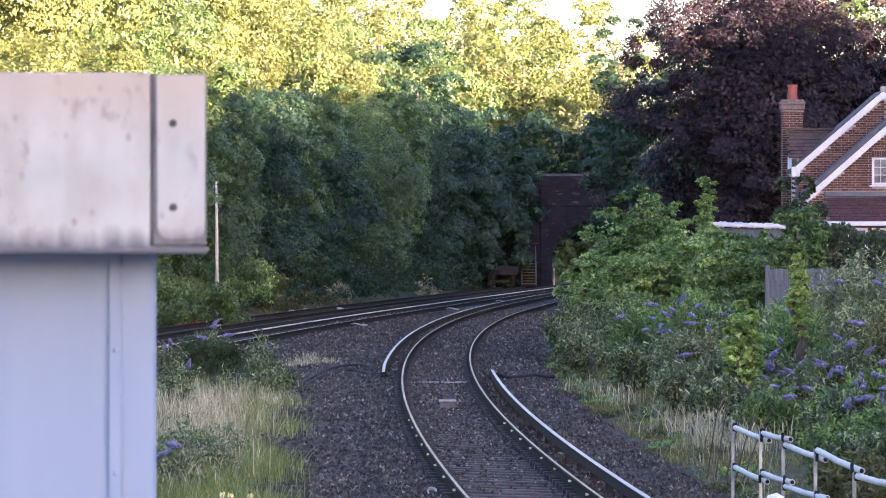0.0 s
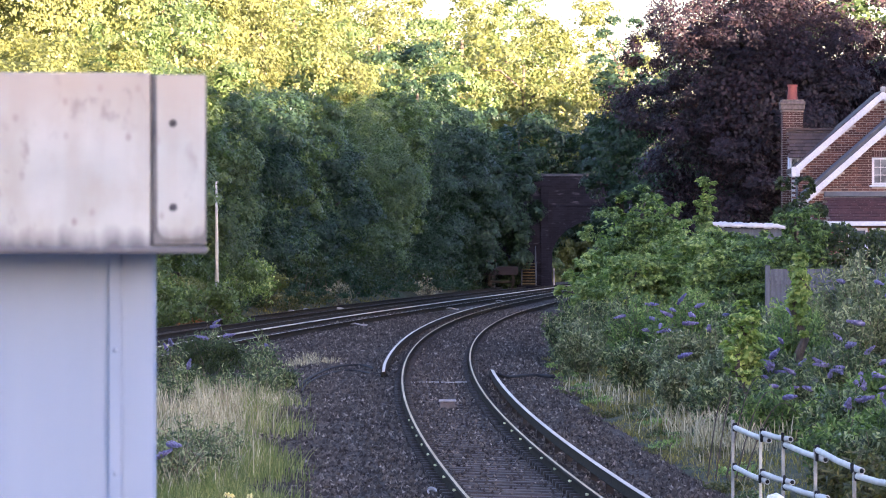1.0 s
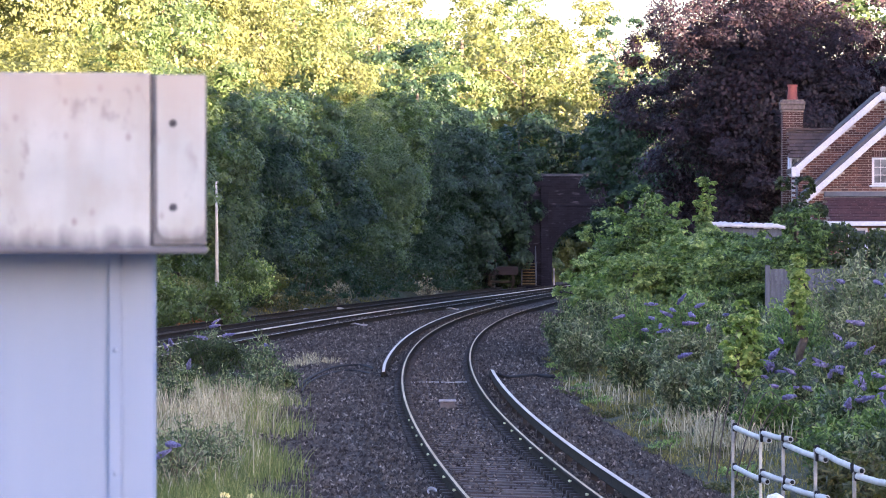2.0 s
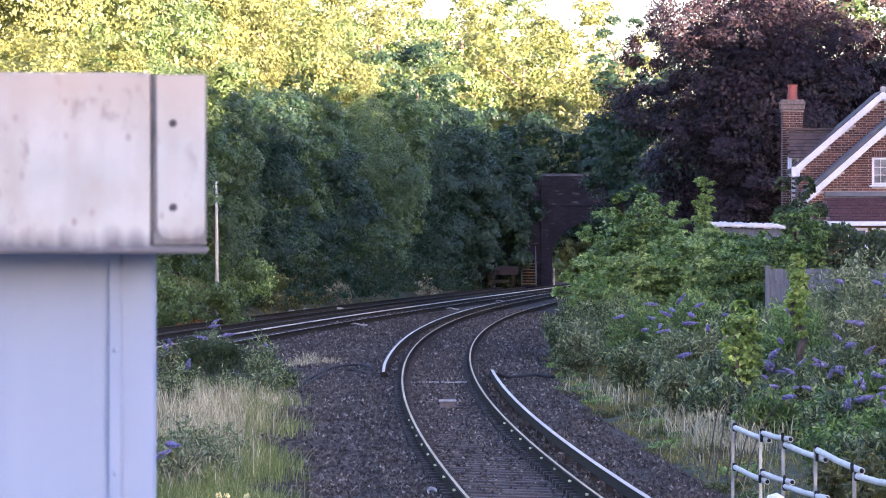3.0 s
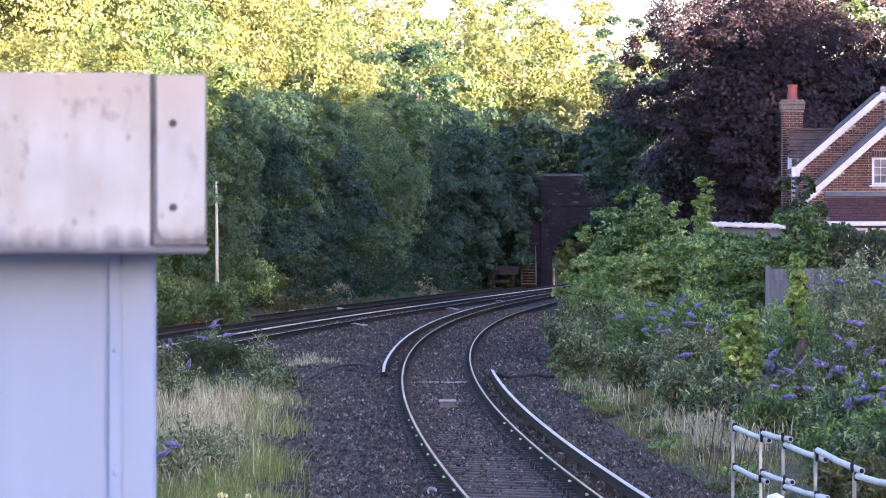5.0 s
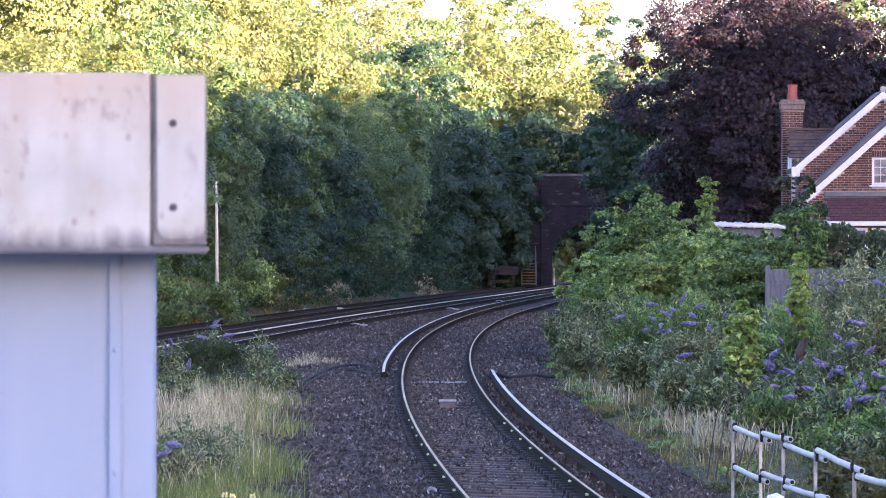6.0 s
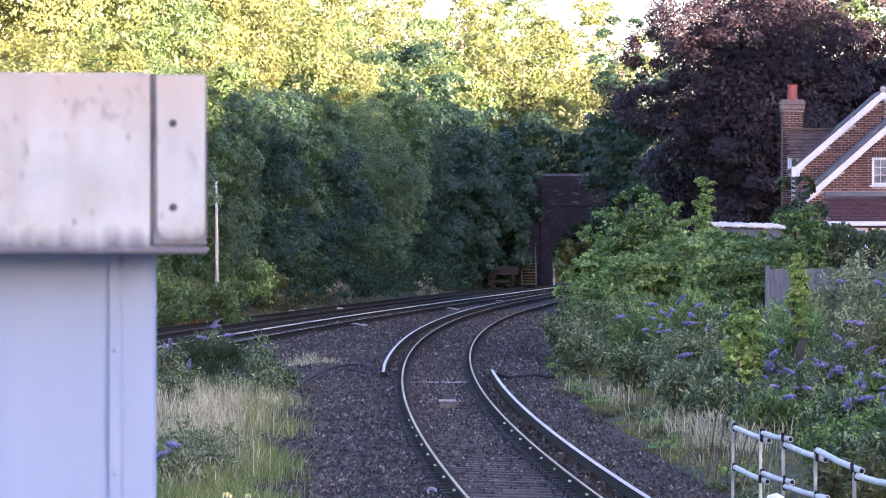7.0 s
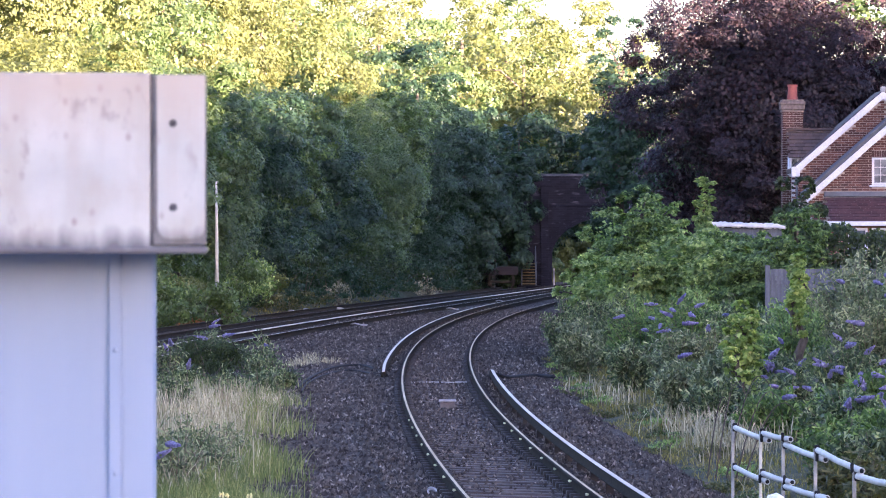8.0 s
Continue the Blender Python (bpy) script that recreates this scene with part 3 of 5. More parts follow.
def build_stones(bed):
    rng = np.random.default_rng(11)
    n = 105000
    y = 46 + 150 * rng.uniform(0, 1, n) ** 2.5
    cx = np.array([main_x(v) for v in y])
    x = cx + rng.uniform(-5.8, 3.0, n)
    off = np.abs(x - cx)
    keep = (off > 0.90) | (rng.uniform(0, 1, n) < np.clip((y - 53) / 22, 0.10, 0.9))
    x, y, off = x[keep], y[keep], off[keep]
    r_ = x - np.array([main_x(v) for v in y])
    z = np.where(r_ > 2.2, -0.20 - 0.32 * (r_ - 2.2), np.where(np.abs(r_) < 1.5, -0.172 + 0.05 * (0.5 - r_ / 1.505), -0.20))
    s = rng.uniform(0.015, 0.034, len(x)) * (1 + (y - 46) / 160) * np.where(np.abs(r_) < 0.7, 0.75, 1.0)
    O = np.array([(1, -0.5, -0.5), (-0.9, -0.6, -0.5), (0.0, 1.0, -0.5), (0.1, 0.0, 0.9)])
    V = O[None] * s[:, None, None] * rng.uniform(0.6, 1.4, (len(x), 4, 1)) + rng.normal(0, 0.25, (len(x), 4, 3)) * s[:, None, None]
    a = rng.uniform(0, 6.28, len(x))
    b = rng.uniform(-0.7, 0.7, len(x))
    ca, sa, cb, sb = np.cos(a)[:, None], np.sin(a)[:, None], np.cos(b)[:, None], np.sin(b)[:, None]
    X, Y, Z = V[..., 0], V[..., 1], V[..., 2]
    X, Z = X * cb + Z * sb, -X * sb + Z * cb
    X, Y = X * ca - Y * sa, X * sa + Y * ca
    V = np.stack([X + x[:, None], Y + y[:, None], Z + (z + s * 0.35)[:, None]], -1).reshape(-1, 3)
    T = np.array([(0, 2, 3), (2, 1, 3), (1, 0, 3)])
    F = (np.arange(len(x))[:, None, None] * 4 + T[None]).reshape(-1, 3)
    tagged(new("ballast_stones", np_mesh("ballast_stones", V, F, M["stone"])), "loose angular grey-brown ballast stones beside the rails", "ballast stones", kind="stuff")


# ---------------------------------------------------------------- tracks
RAIL = [(-0.07, -0.159), (0.07, -0.159), (0.07, -0.148), (0.012, -0.12), (0.012, -0.045), (0.035, -0.034), (0.036, -0.005), (0.018, 0.0), (-0.018, 0.0), (-0.036, -0.005), (-0.035, -0.034), (-0.012, -0.045), (-0.012, -0.12), (-0.07, -0.148)]
COND = [(-0.06, -0.115), (0.06, -0.115), (0.06, -0.095), (0.032, -0.08), (0.036, -0.01), (0.032, 0.0), (-0.032, 0.0), (-0.036, -0.01), (-0.032, -0.08), (-0.06, -0.095)]


def swept(name, profile, line, offset, lift, y0, y1, step, mats, top, parent, label, ramps=(False, False)):
    """A rail: the profile swept along a track's line."""
    ys = np.arange(y0, y1 + 0.01, step)
    V, F, idx = [], [], []
    k = len(profile)
    for i, y in enumerate(ys):
        s = (line(y + 0.5) - line(y - 0.5))
        nx, ny = 1 / math.hypot(1, s), -s / math.hypot(1, s)
        dip = 0.0
        if ramps[0] and y - y0 < 2.0:
            dip = 0.09 * (1 - (y - y0) / 2.0)
        if ramps[1] and y1 - y < 2.0:
            dip = 0.09 * (1 - (y1 - y) / 2.0)
        for u, z in profile:
            V.append((line(y) + (offset + u) * nx, y + (offset + u) * ny, lift + z - dip))
    for i in range(len(ys) - 1):
        for j in range(k):
            m = (j + 1) % k
            F.append((i * k + j, i * k + m, (i + 1) * k + m, (i + 1) * k + j))
            idx.append(1 if j in top else 0)
    me = np_mesh(name, V, F, mats, idx)
    bm = bmesh.new()
    bm.from_mesh(me)
    bm.verts.ensure_lookup_table()
    bm.faces.new(bm.verts[:k][::-1])
    bm.faces.new(bm.verts[-k:])
    bmesh.ops.recalc_face_normals(bm, faces=bm.faces[:])
    bm.to_mesh(me)
    bm.free()
    return child(name, me, parent, label)


def cant(offset, c):
    return c * (0.5 - offset / 1.505)


def build_track(line, label, name, y0, y1, head, c, conductors=(), top_metal="conductor", face=False):
    t = tagged(new(name), label, "railway track", kind="structure")
    for o in (-0.7525, 0.7525):
        swept("running_rail", RAIL, line, o, cant(o, c), y0, y1, 1.5, [M["rail"], head], (7,) if not face else (5, 6, 7) if o < 0 else (7, 8, 9), t, "steel running rail with polished head")
    for o, a, b, ramps in conductors:
        swept("conductor_rail", COND, line, o, 0.075 + cant(o, c), a, b, 1.0, [M["rail"], M[top_metal]], (5,), t, "bright-topped conductor rail on insulators", ramps)
        bm = bmesh.new()
        for y in np.arange(a + 1, b, 2.6):
            box(bm, line(y) + o - 0.05, line(y) + o + 0.05, y - 0.05, y + 0.05, -0.24, -0.042 + cant(o, c))
        part("insulators", bm, M["chair"], t, kind="stuff")
    return t


def build_sleepers(t, line, y0, split, y1, c, chairs_to):
    me = bpy.data.meshes.new("sleeper")
    bm = boxed(-1.30, 1.30, -0.125, 0.125, -0.14, 0.0, 0.012)
    bm.to_mesh(me)
    bm.free()
    me.materials.append(M["sleeper"])
    far, chairs = bmesh.new(), []
    rng = np.random.default_rng(3)
    tilt = math.degrees(math.atan(c / 1.505))
    CH = np.array([(x, y, z) for z in (0, 1) for y in (-1, 1) for x in (-1, 1)], dtype=float)
    CF = np.array([(0, 2, 3, 1), (4, 5, 7, 6), (0, 1, 5, 4), (2, 6, 7, 3), (0, 4, 6, 2), (1, 3, 7, 5)])
    for y in np.arange(y0, y1, 0.65):
        head_ = -math.degrees(math.atan(line(y + 0.5) - line(y - 0.5)))
        at = pose(line(y), y, -0.180 + c / 2 - 0.012 * rng.uniform(0, 1), 0, tilt, head_ + rng.normal(0, 0.25))
        if 42 <= y < split:
            child("sleeper", me, t, at=at)
        else:
            box(far, -1.3, 1.3, -0.125, 0.125, -0.14, -0.006, m=at)
        if 42 <= y < chairs_to:
            for o in (-0.7525, 0.7525):
                for sgn in (-1, 1):
                    W = CH * np.array([0.055, 0.085, 0.075]) + np.array([o + sgn * 0.105, 0, 0])
                    W = (np.array(at.to_3x3()) @ W.T).T + np.array(at.translation)
                    chairs.append((W, CF))
    part("far_sleepers", far, M["sleeper"], t, kind="stuff")
    if chairs:
        V, F = joined(chairs)
        child("rail_chairs", np_mesh("rail_chairs", V, F, M["chair"]), t, kind="stuff")


def build_dots(t, line, y0, y1, c):
    bm = bmesh.new()
    bmesh.ops.create_uvsphere(bm, u_segments=10, v_segments=6, radius=0.017)
    bmesh.ops.create_cone(bm, cap_ends=True, segments=8, radius1=0.009, radius2=0.009, depth=0.055, matrix=Matrix.Translation((0.028, 0, 0)) @ Euler((0, radians(90), 0)).to_matrix().to_4x4())
    me = bpy.data.meshes.new("web_marker")
    bm.to_mesh(me)
    bm.free()
    me.materials.append(M["dot"])
    for o in (-0.7525, 0.7525):
        for y in np.arange(y0, y1, 2.95):
            s = line(y + 0.5) - line(y - 0.5)
            child("web_marker", me, t, "small pale yellow knob on the rail web" if y == y0 else "", at=pose(line(y) + o - 0.036, y, -0.062 + cant(o, c), 0, 0, -math.degrees(math.atan(s))))


# ---------------------------------------------------------------- hut beside the camera
def build_hut():
    t = thing("equipment_hut", pose(-0.452, 8.0, 0.031, 0, 0, 4.5) @ pose(0.45, 0, 0), "blue-grey panelled equipment hut with a weathered off-white metal fascia", "equipment hut")
    part("wall_panel", boxed(-2.2, -0.4930, 0.20, 1.6, 0.87, 2.74, 0.006), M["panel"], t, "smooth pale blue-grey wall panels")
    bm = bmesh.new()
    box(bm, -0.579, -0.554, 0.189, 0.199, 0.9, 2.734, 0.003)
    strip = part("cover_strip", bm, M["panel"], t, "raised vertical joint strip")
    for z in (2.34, 2.56):
        bm = bmesh.new()
        bmesh.ops.create_uvsphere(bm, u_segments=10, v_segments=6, radius=0.005, matrix=Matrix.Translation((-0.566, 0.189, z)))
        part("rivet", bm, M["panel"], strip)
    part("fascia", boxed(-2.3, -0.5055, 0.0, 0.03, 2.737, 3.046, 0.003), M["fascia"], t, "off-white painted fascia, streaked with rust and mould")
    # lipped lower edge of the fascia
    part("fascia_lip", boxed(-2.3, -0.407, -0.003, 0.05, 2.731, 2.745, 0.004), M["fascia"], t, "stained lower lip")
    bm = bmesh.new()
    pts, r = [], 0.02
    for cx, cz, a0 in ((-0.412 - 0.004, 3.042 - 0.004, 0), (-0.496 + 0.004, 3.042 - 0.004, 90), (-0.494 + r, 2.757 + r, 180), (-0.412 - r, 2.757 + r, 270)):
        rr = r if cz < 2.9 else 0.004
        for k in range(5):
            a = radians(a0 + 90 * k / 4)
            pts.append((cx + math.cos(a) * rr, cz + math.sin(a) * rr))
    prism(bm, pts, -0.008, 0.0)
    plate = part("corner_plate", bm, M["fascia"], t, "bolted corner plate with rounded lower corners")
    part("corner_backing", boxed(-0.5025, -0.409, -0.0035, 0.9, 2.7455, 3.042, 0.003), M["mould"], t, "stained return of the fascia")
    for z0, z1, w in ((2.747, 2.868, 0.0034), (2.888, 2.99, 0.0018), (2.992, 3.044, 0.0042)):
        part("seam", boxed(-0.5035 - w / 2, -0.5035 + w / 2, -0.002, 0.02, z0, z1), M["bolt"], t, "dark open seam")
    for z in (2.958, 2.812):
        bm = bmesh.new()
        bmesh.ops.create_cone(bm, cap_ends=True, segments=12, radius1=0.007, radius2=0.005, depth=0.006, matrix=Matrix.Translation((-0.4675, -0.010, z)) @ Euler((radians(90), 0, 0)).to_matrix().to_4x4())
        part("bolt", bm, M["bolt"], plate, "dark stained bolt head")
    part("roof", boxed(-2.3, -0.41, 0.032, 1.7, 3.0, 3.035, 0.004), M["lead"], t)
    bm = boxed(-9.0, 0.75, -60, 22, -0.5, 0.9, 0.02)
    p = tagged(new("platform"), "grey station platform beside the track", "platform", kind="structure")
    part("slab", bm, M["concrete"], p)


# ---------------------------------------------------------------- house
def brick_fill(inside, x0, x1, z0, z1):
    """Places of stretcher bricks, course by course, inside an outline."""
    out = []
    row = 0
    z = z0
    while z + 0.065 < z1:
        x = x0 - (0.1125 if row % 2 else 0)
        while x < x1:
            if all(inside(a, b) for a in (x, x + 0.215) for b in (z, z + 0.065)):
                out.append((x + 0.1075, z + 0.0325))
            x += 0.225
        z += 0.075
        row += 1
    return out


def build_house():
    h = thing("house", pose(0, 145, 0), "red brick house with white bargeboards, clay tiles and a brick chimney", "house")
    ax, az, sl = 13.85, 7.46, 0.865        # apex of the main gable and slope of its roof
    wx, wz, sw = 14.75, 7.18, 0.88        # the projecting wing's gable
    prism_ = lambda o, y0, y1: prism(bmesh.new(), o, y0, y1)
    e = 2.72
    part("gable_wall", prism_([(ax - e, 0.3), (ax + e, 0.3), (ax + e, az - e * sl), (ax, az), (ax - e, az - e * sl)], 0.0, 2.6), M["mortar"], h, "brick gable wall")
    ew = 3.3
    wing = bmesh.new()
    zb = 0.3
    prism(wing, [(wx - ew, zb), (13.36, zb), (13.36, wz - (wx - 13.36) * sw), (wx - ew, wz - ew * sw)], -1.7, -0.0)
    prism(wing, [(13.36, zb), (16.1, zb), (16.1, 4.60), (13.36, 4.60)], -1.7, -0.0)
    prism(wing, [(13.36, 5.47), (16.1, 5.47), (16.1, wz - (16.1 - wx) * sw), (wx, wz), (13.36, wz - (wx - 13.36) * sw)], -1.7, -0.0)
    prism(wing, [(16.1, zb), (wx + ew, zb), (wx + ew, wz - ew * sw), (16.1, wz - (16.1 - wx) * sw)], -1.7, -0.0)
    part("wing_wall", wing, M["mortar"], h, "brick wall of the projecting wing")
    # roofs
    for s in (-1, 1):
        for nm, cx, cz, k, half, y0, y1, mt in (("roof", ax, az, sl, e + 0.16, -0.16, 2.7, M["tiledark"]), ("wing_roof", wx, wz, sw, ew + 0.2, -1.92, 0.6, M["slate"])):
            tk = 0.15 if nm == "roof" else 0.27
            o = [(cx, cz + 0.02), (cx + s * half, cz + 0.02 - half * k), (cx + s * half, cz + tk - half * k), (cx, cz + tk)]
            part(nm, prism_(o if s > 0 else o[::-1], y0, y1), mt, h, "dark tiled roof slope")
        for nm, cx, cz, k, half, y0, dp in (("bargeboard", ax, az, sl, e + 0.14, -0.22, 0.25), ("wing_bargeboard", wx, wz, sw, ew + 0.15, -1.99, 0.24)):
            o = [(cx, cz + 0.12), (cx + s * half, cz + 0.12 - half * k), (cx + s * half, cz + 0.12 - dp - half * k), (cx, cz + 0.12 - dp)]
            part(nm, prism_(o if s > 0 else o[::-1], y0, y0 + 0.05), M["white"], h, "white painted bargeboard")
    part("bargeboard_foot", boxed(ax - e - 0.16, ax - e + 0.10, -0.235, -0.05, az - e * sl - 0.22, az - e * sl + 0.09, 0.01), M["white"], h, "boxed white eaves end")
    part("finial", boxed(ax - 0.08, ax + 0.08, -0.25, -0.1, az + 0.08, az + 0.26, 0.03), M["concrete"], h, "pale ridge end")
    # window in the wing
    w = new("window")
    w.parent = h
    fr = bmesh.new()
    for x in (13.40, 14.30, 15.16, 16.02):
        box(fr, x - 0.035, x + 0.035, -1.68, -1.60, 4.62, 5.45)
    for z in (4.645, 5.425):
        box(fr, 13.37, 16.09, -1.69, -1.6, z - 0.03, z + 0.03)
    part("window_frame", fr, M["white"], w, "white window frame")
    for k in range(3):
        x0 = 13.435 + k * 0.88
        part("pane", boxed(x0, x0 + 0.82, -1.635, -1.63, 4.67, 5.40), M["glass"], w, "dark leaded pane")
        bars = bmesh.new()
        for q in (1, 2, 3):
            box(bars, x0 + 0.205 * q - 0.009, x0 + 0.205 * q + 0.009, -1.655, -1.637, 4.67, 5.40)
        for q in (1, 2):
            box(bars, x0, x0 + 0.82, -1.657, -1.640, 4.67 + 0.243 * q - 0.009, 4.67 + 0.243 * q + 0.009)
        part("glazing_bar", bars, M["white"], w)
    part("sill", boxed(13.28, 16.18, -1.80, -1.60, 4.54, 4.60, 0.01), M["white"], w, "white sill")
    # lead flashing, lean-to of clay tiles, fascia, ground floor windows
    part("flashing", boxed(11.86, 18.0, -1.80, -1.70, 4.235, 4.40, 0.015), M["lead"], h, "grey lead flashing")
    tiles = bmesh.new()
    for r in range(9):
        y, z = -1.82 - 0.155 * r, 4.19 - 0.085 * r
        off = 0.08 if r % 2 else 0
        for k in range(37):
            x = 11.86 + off + 0.166 * k
            box(tiles, x, x + 0.161, y - 0.17, y + 0.03, -0.009, 0.009, m=Matrix.Translation((0, 0, z)) @ Matrix.Translation((0, y, 0)) @ Euler((radians(22), 0, 0)).to_matrix().to_4x4() @ Matrix.Translation((0, -y, 0)))
    part("clay_tiles", tiles, M["tile"], h, "rows of dark red clay tiles on the lean-to", kind="stuff")
    part("lean_to", prism(bmesh.new(), [(11.9, 0.3), (18.0, 0.3), (18.0, 3.36), (11.9, 3.36)], -3.0, -1.7), M["farbrick"], h, "brick lower wall")
    part("lean_to_fascia", boxed(11.84, 18.05, -3.28, -3.2, 3.32, 3.46, 0.01), M["white"], h, "white fascia board")
    for x in (12.5, 13.2, 13.9):
        lw = part("lower_window", boxed(x, x + 0.6, -3.06, -3.0, 2.3, 3.26, 0.01), M["white"], h, "white framed lower window")
        part("lower_pane", boxed(x + 0.07, x + 0.53, -3.07, -3.062, 2.4, 3.18), M["glass"], lw)
    # dormer on the roof slope
    part("dormer_body", boxed(11.15, 12.6, 1.2, 3.0, 4.9, 5.62), M["mortar"], h, "small dormer cheek")
    dt = bmesh.new()
    for r in range(8):
        f_ = r / 7
        y, z = 0.98 + f_ * 1.0, 5.56 + f_ * 0.82
        for k in range(11):
            x = 10.95 + (0.08 if r % 2 else 0) + 0.166 * k
            box(dt, x, x + 0.161, y - 0.10, y + 0.12, z - 0.012, z + 0.012, m=Matrix.Translation((0, y, z)) @ Euler((radians(31), 0, 0)).to_matrix().to_4x4() @ Matrix.Translation((0, -y, -z)))
    part("dormer_tiles", dt, M["tiledark"], h, "mossy dark tiles of the dormer roof", kind="stuff")
    part("dormer_back", prism(bmesh.new(), [(10.97, 5.5), (12.8, 5.5), (12.8, 6.34), (10.97, 6.34)], 2.02, 2.3), M["tiledark"], h)
    part("dormer_ridge", boxed(10.95, 12.9, 1.92, 2.1, 6.37, 6.46, 0.03), M["tiledark"], h, "ridge tiles")
    part("dormer_window", boxed(11.0, 11.14, 1.15, 1.9, 4.95, 5.56, 0.01), M["white"], h, "white dormer window frame")
    part("dormer_front", boxed(11.0, 11.42, 1.05, 1.14, 5.46, 5.58, 0.01), M["white"], h, "white dormer eaves board")
    for x in (11.02, 11.25):
        part("dormer_mullion", boxed(x, x + 0.06, 1.10, 1.19, 4.9, 5.46), M["white"], h)
    part("dormer_pane", boxed(11.08, 11.25, 1.15, 1.18, 4.9, 5.46), M["glass"], h)
    part("downpipe", boxed(11.12, 11.17, -0.12, -0.05, 0.4, 4.9, 0.01), M["lead"], h, "dark downpipe")
    # chimney
    c = bmesh.new()
    box(c, 10.862, 11.498, 2.0, 2.66, 0.3, 7.02)
    ch = part("chimney", c, M["mortar"], h, "brick chimney stack with a corbelled cap")
    bricks = bmesh.new()
    z, row = 3.2, 0
    while z < 6.96:
        x = 10.855 - (0.1125 if row % 2 else 0)
        while x < 11.50:
            a, b = max(x, 10.852), min(x + 0.215, 11.508)
            if b - a > 0.04:
                box(bricks, a, b, 1.99, 2.1, z, z + 0.065)
            x += 0.225
        box(bricks, 10.853, 10.87, 2.11, 2.655, z, z + 0.065)
        z += 0.075
        row += 1
    part("chimney_bricks", bricks, M["brickdark"], ch, kind="stuff")
    cap = bmesh.new()
    for k, (o, z0, z1) in enumerate(((0.02, 6.98, 7.06), (0.045, 7.06, 7.22), (0.065, 7.22, 7.32), (0.02, 7.32, 7.38))):
        box(cap, 10.84 - o, 11.52 + o, 1.98 - o, 2.68 + o, z0, z1, 0.015)
    part("cap", cap, M["capbrick"], ch, "weathered corbelled cap")
    pot = bmesh.new()
    bmesh.ops.create_cone(pot, cap_ends=True, segments=16, radius1=0.17, radius2=0.14, depth=0.44, matrix=Matrix.Translation((11.19, 2.33, 7.60)))
    bmesh.ops.create_cone(pot, cap_ends=True, segments=16, radius1=0.165, radius2=0.165, depth=0.07, matrix=Matrix.Translation((11.19, 2.33, 7.83)))
    part("chimney_pot", pot, M["pot"], ch, "terracotta chimney pot")
    # bricks that show on the two gables
    me = bpy.data.meshes.new("brick")
    b = boxed(-0.1075, 0.1075, -0.012, 0.01, -0.0325, 0.0325)
    b.to_mesh(me)
    b.free()
    me.materials.append(M["brick"])
    main_in = lambda x, z: z < az - abs(x - ax) * sl - 0.04 and z > wz - abs(x - wx) * sw - 0.10 and x < 14.1
    wing_in = lambda x, z: z < wz - abs(x - wx) * sw - 0.02 and (z > 4.41 or x < 11.97) and x < 14.2 and not (13.27 < x < 16.12 and 4.52 < z < 5.68)
    n, rest = 0, bmesh.new()
    for y, fn, x0 in ((-1.70, wing_in, 11.5), (0.0, main_in, 11.1)):
        for x, z in brick_fill(fn, x0, 14.3, 3.22, 7.6):
            if n < 300:
                child("brick", me, h, at=pose(x, y, z))
            else:
                box(rest, x - 0.1075, x + 0.1075, y - 0.012, y + 0.01, z - 0.0325, z + 0.0325)
            n += 1
    part("upper_bricks", rest, M["brick"], h, kind="stuff")
    head_ = bmesh.new()
    for k in range(36):
        box(head_, 13.36 + 0.076 * k, 13.36 + 0.076 * k + 0.066, -1.715, -1.69, 5.475, 5.675)
    for k in range(17, 33):
        joint = 13.14 if k % 2 else 13.25
        for a, b in ((joint - 0.215, joint - 0.005), (joint + 0.005, 13.356)):
            box(head_, a, b, -1.717, -1.69, 3.22 + 0.075 * k, 3.285 + 0.075 * k)
    part("soldier_course", head_, M["brick"], h, "upright bricks over the window", kind="stuff")


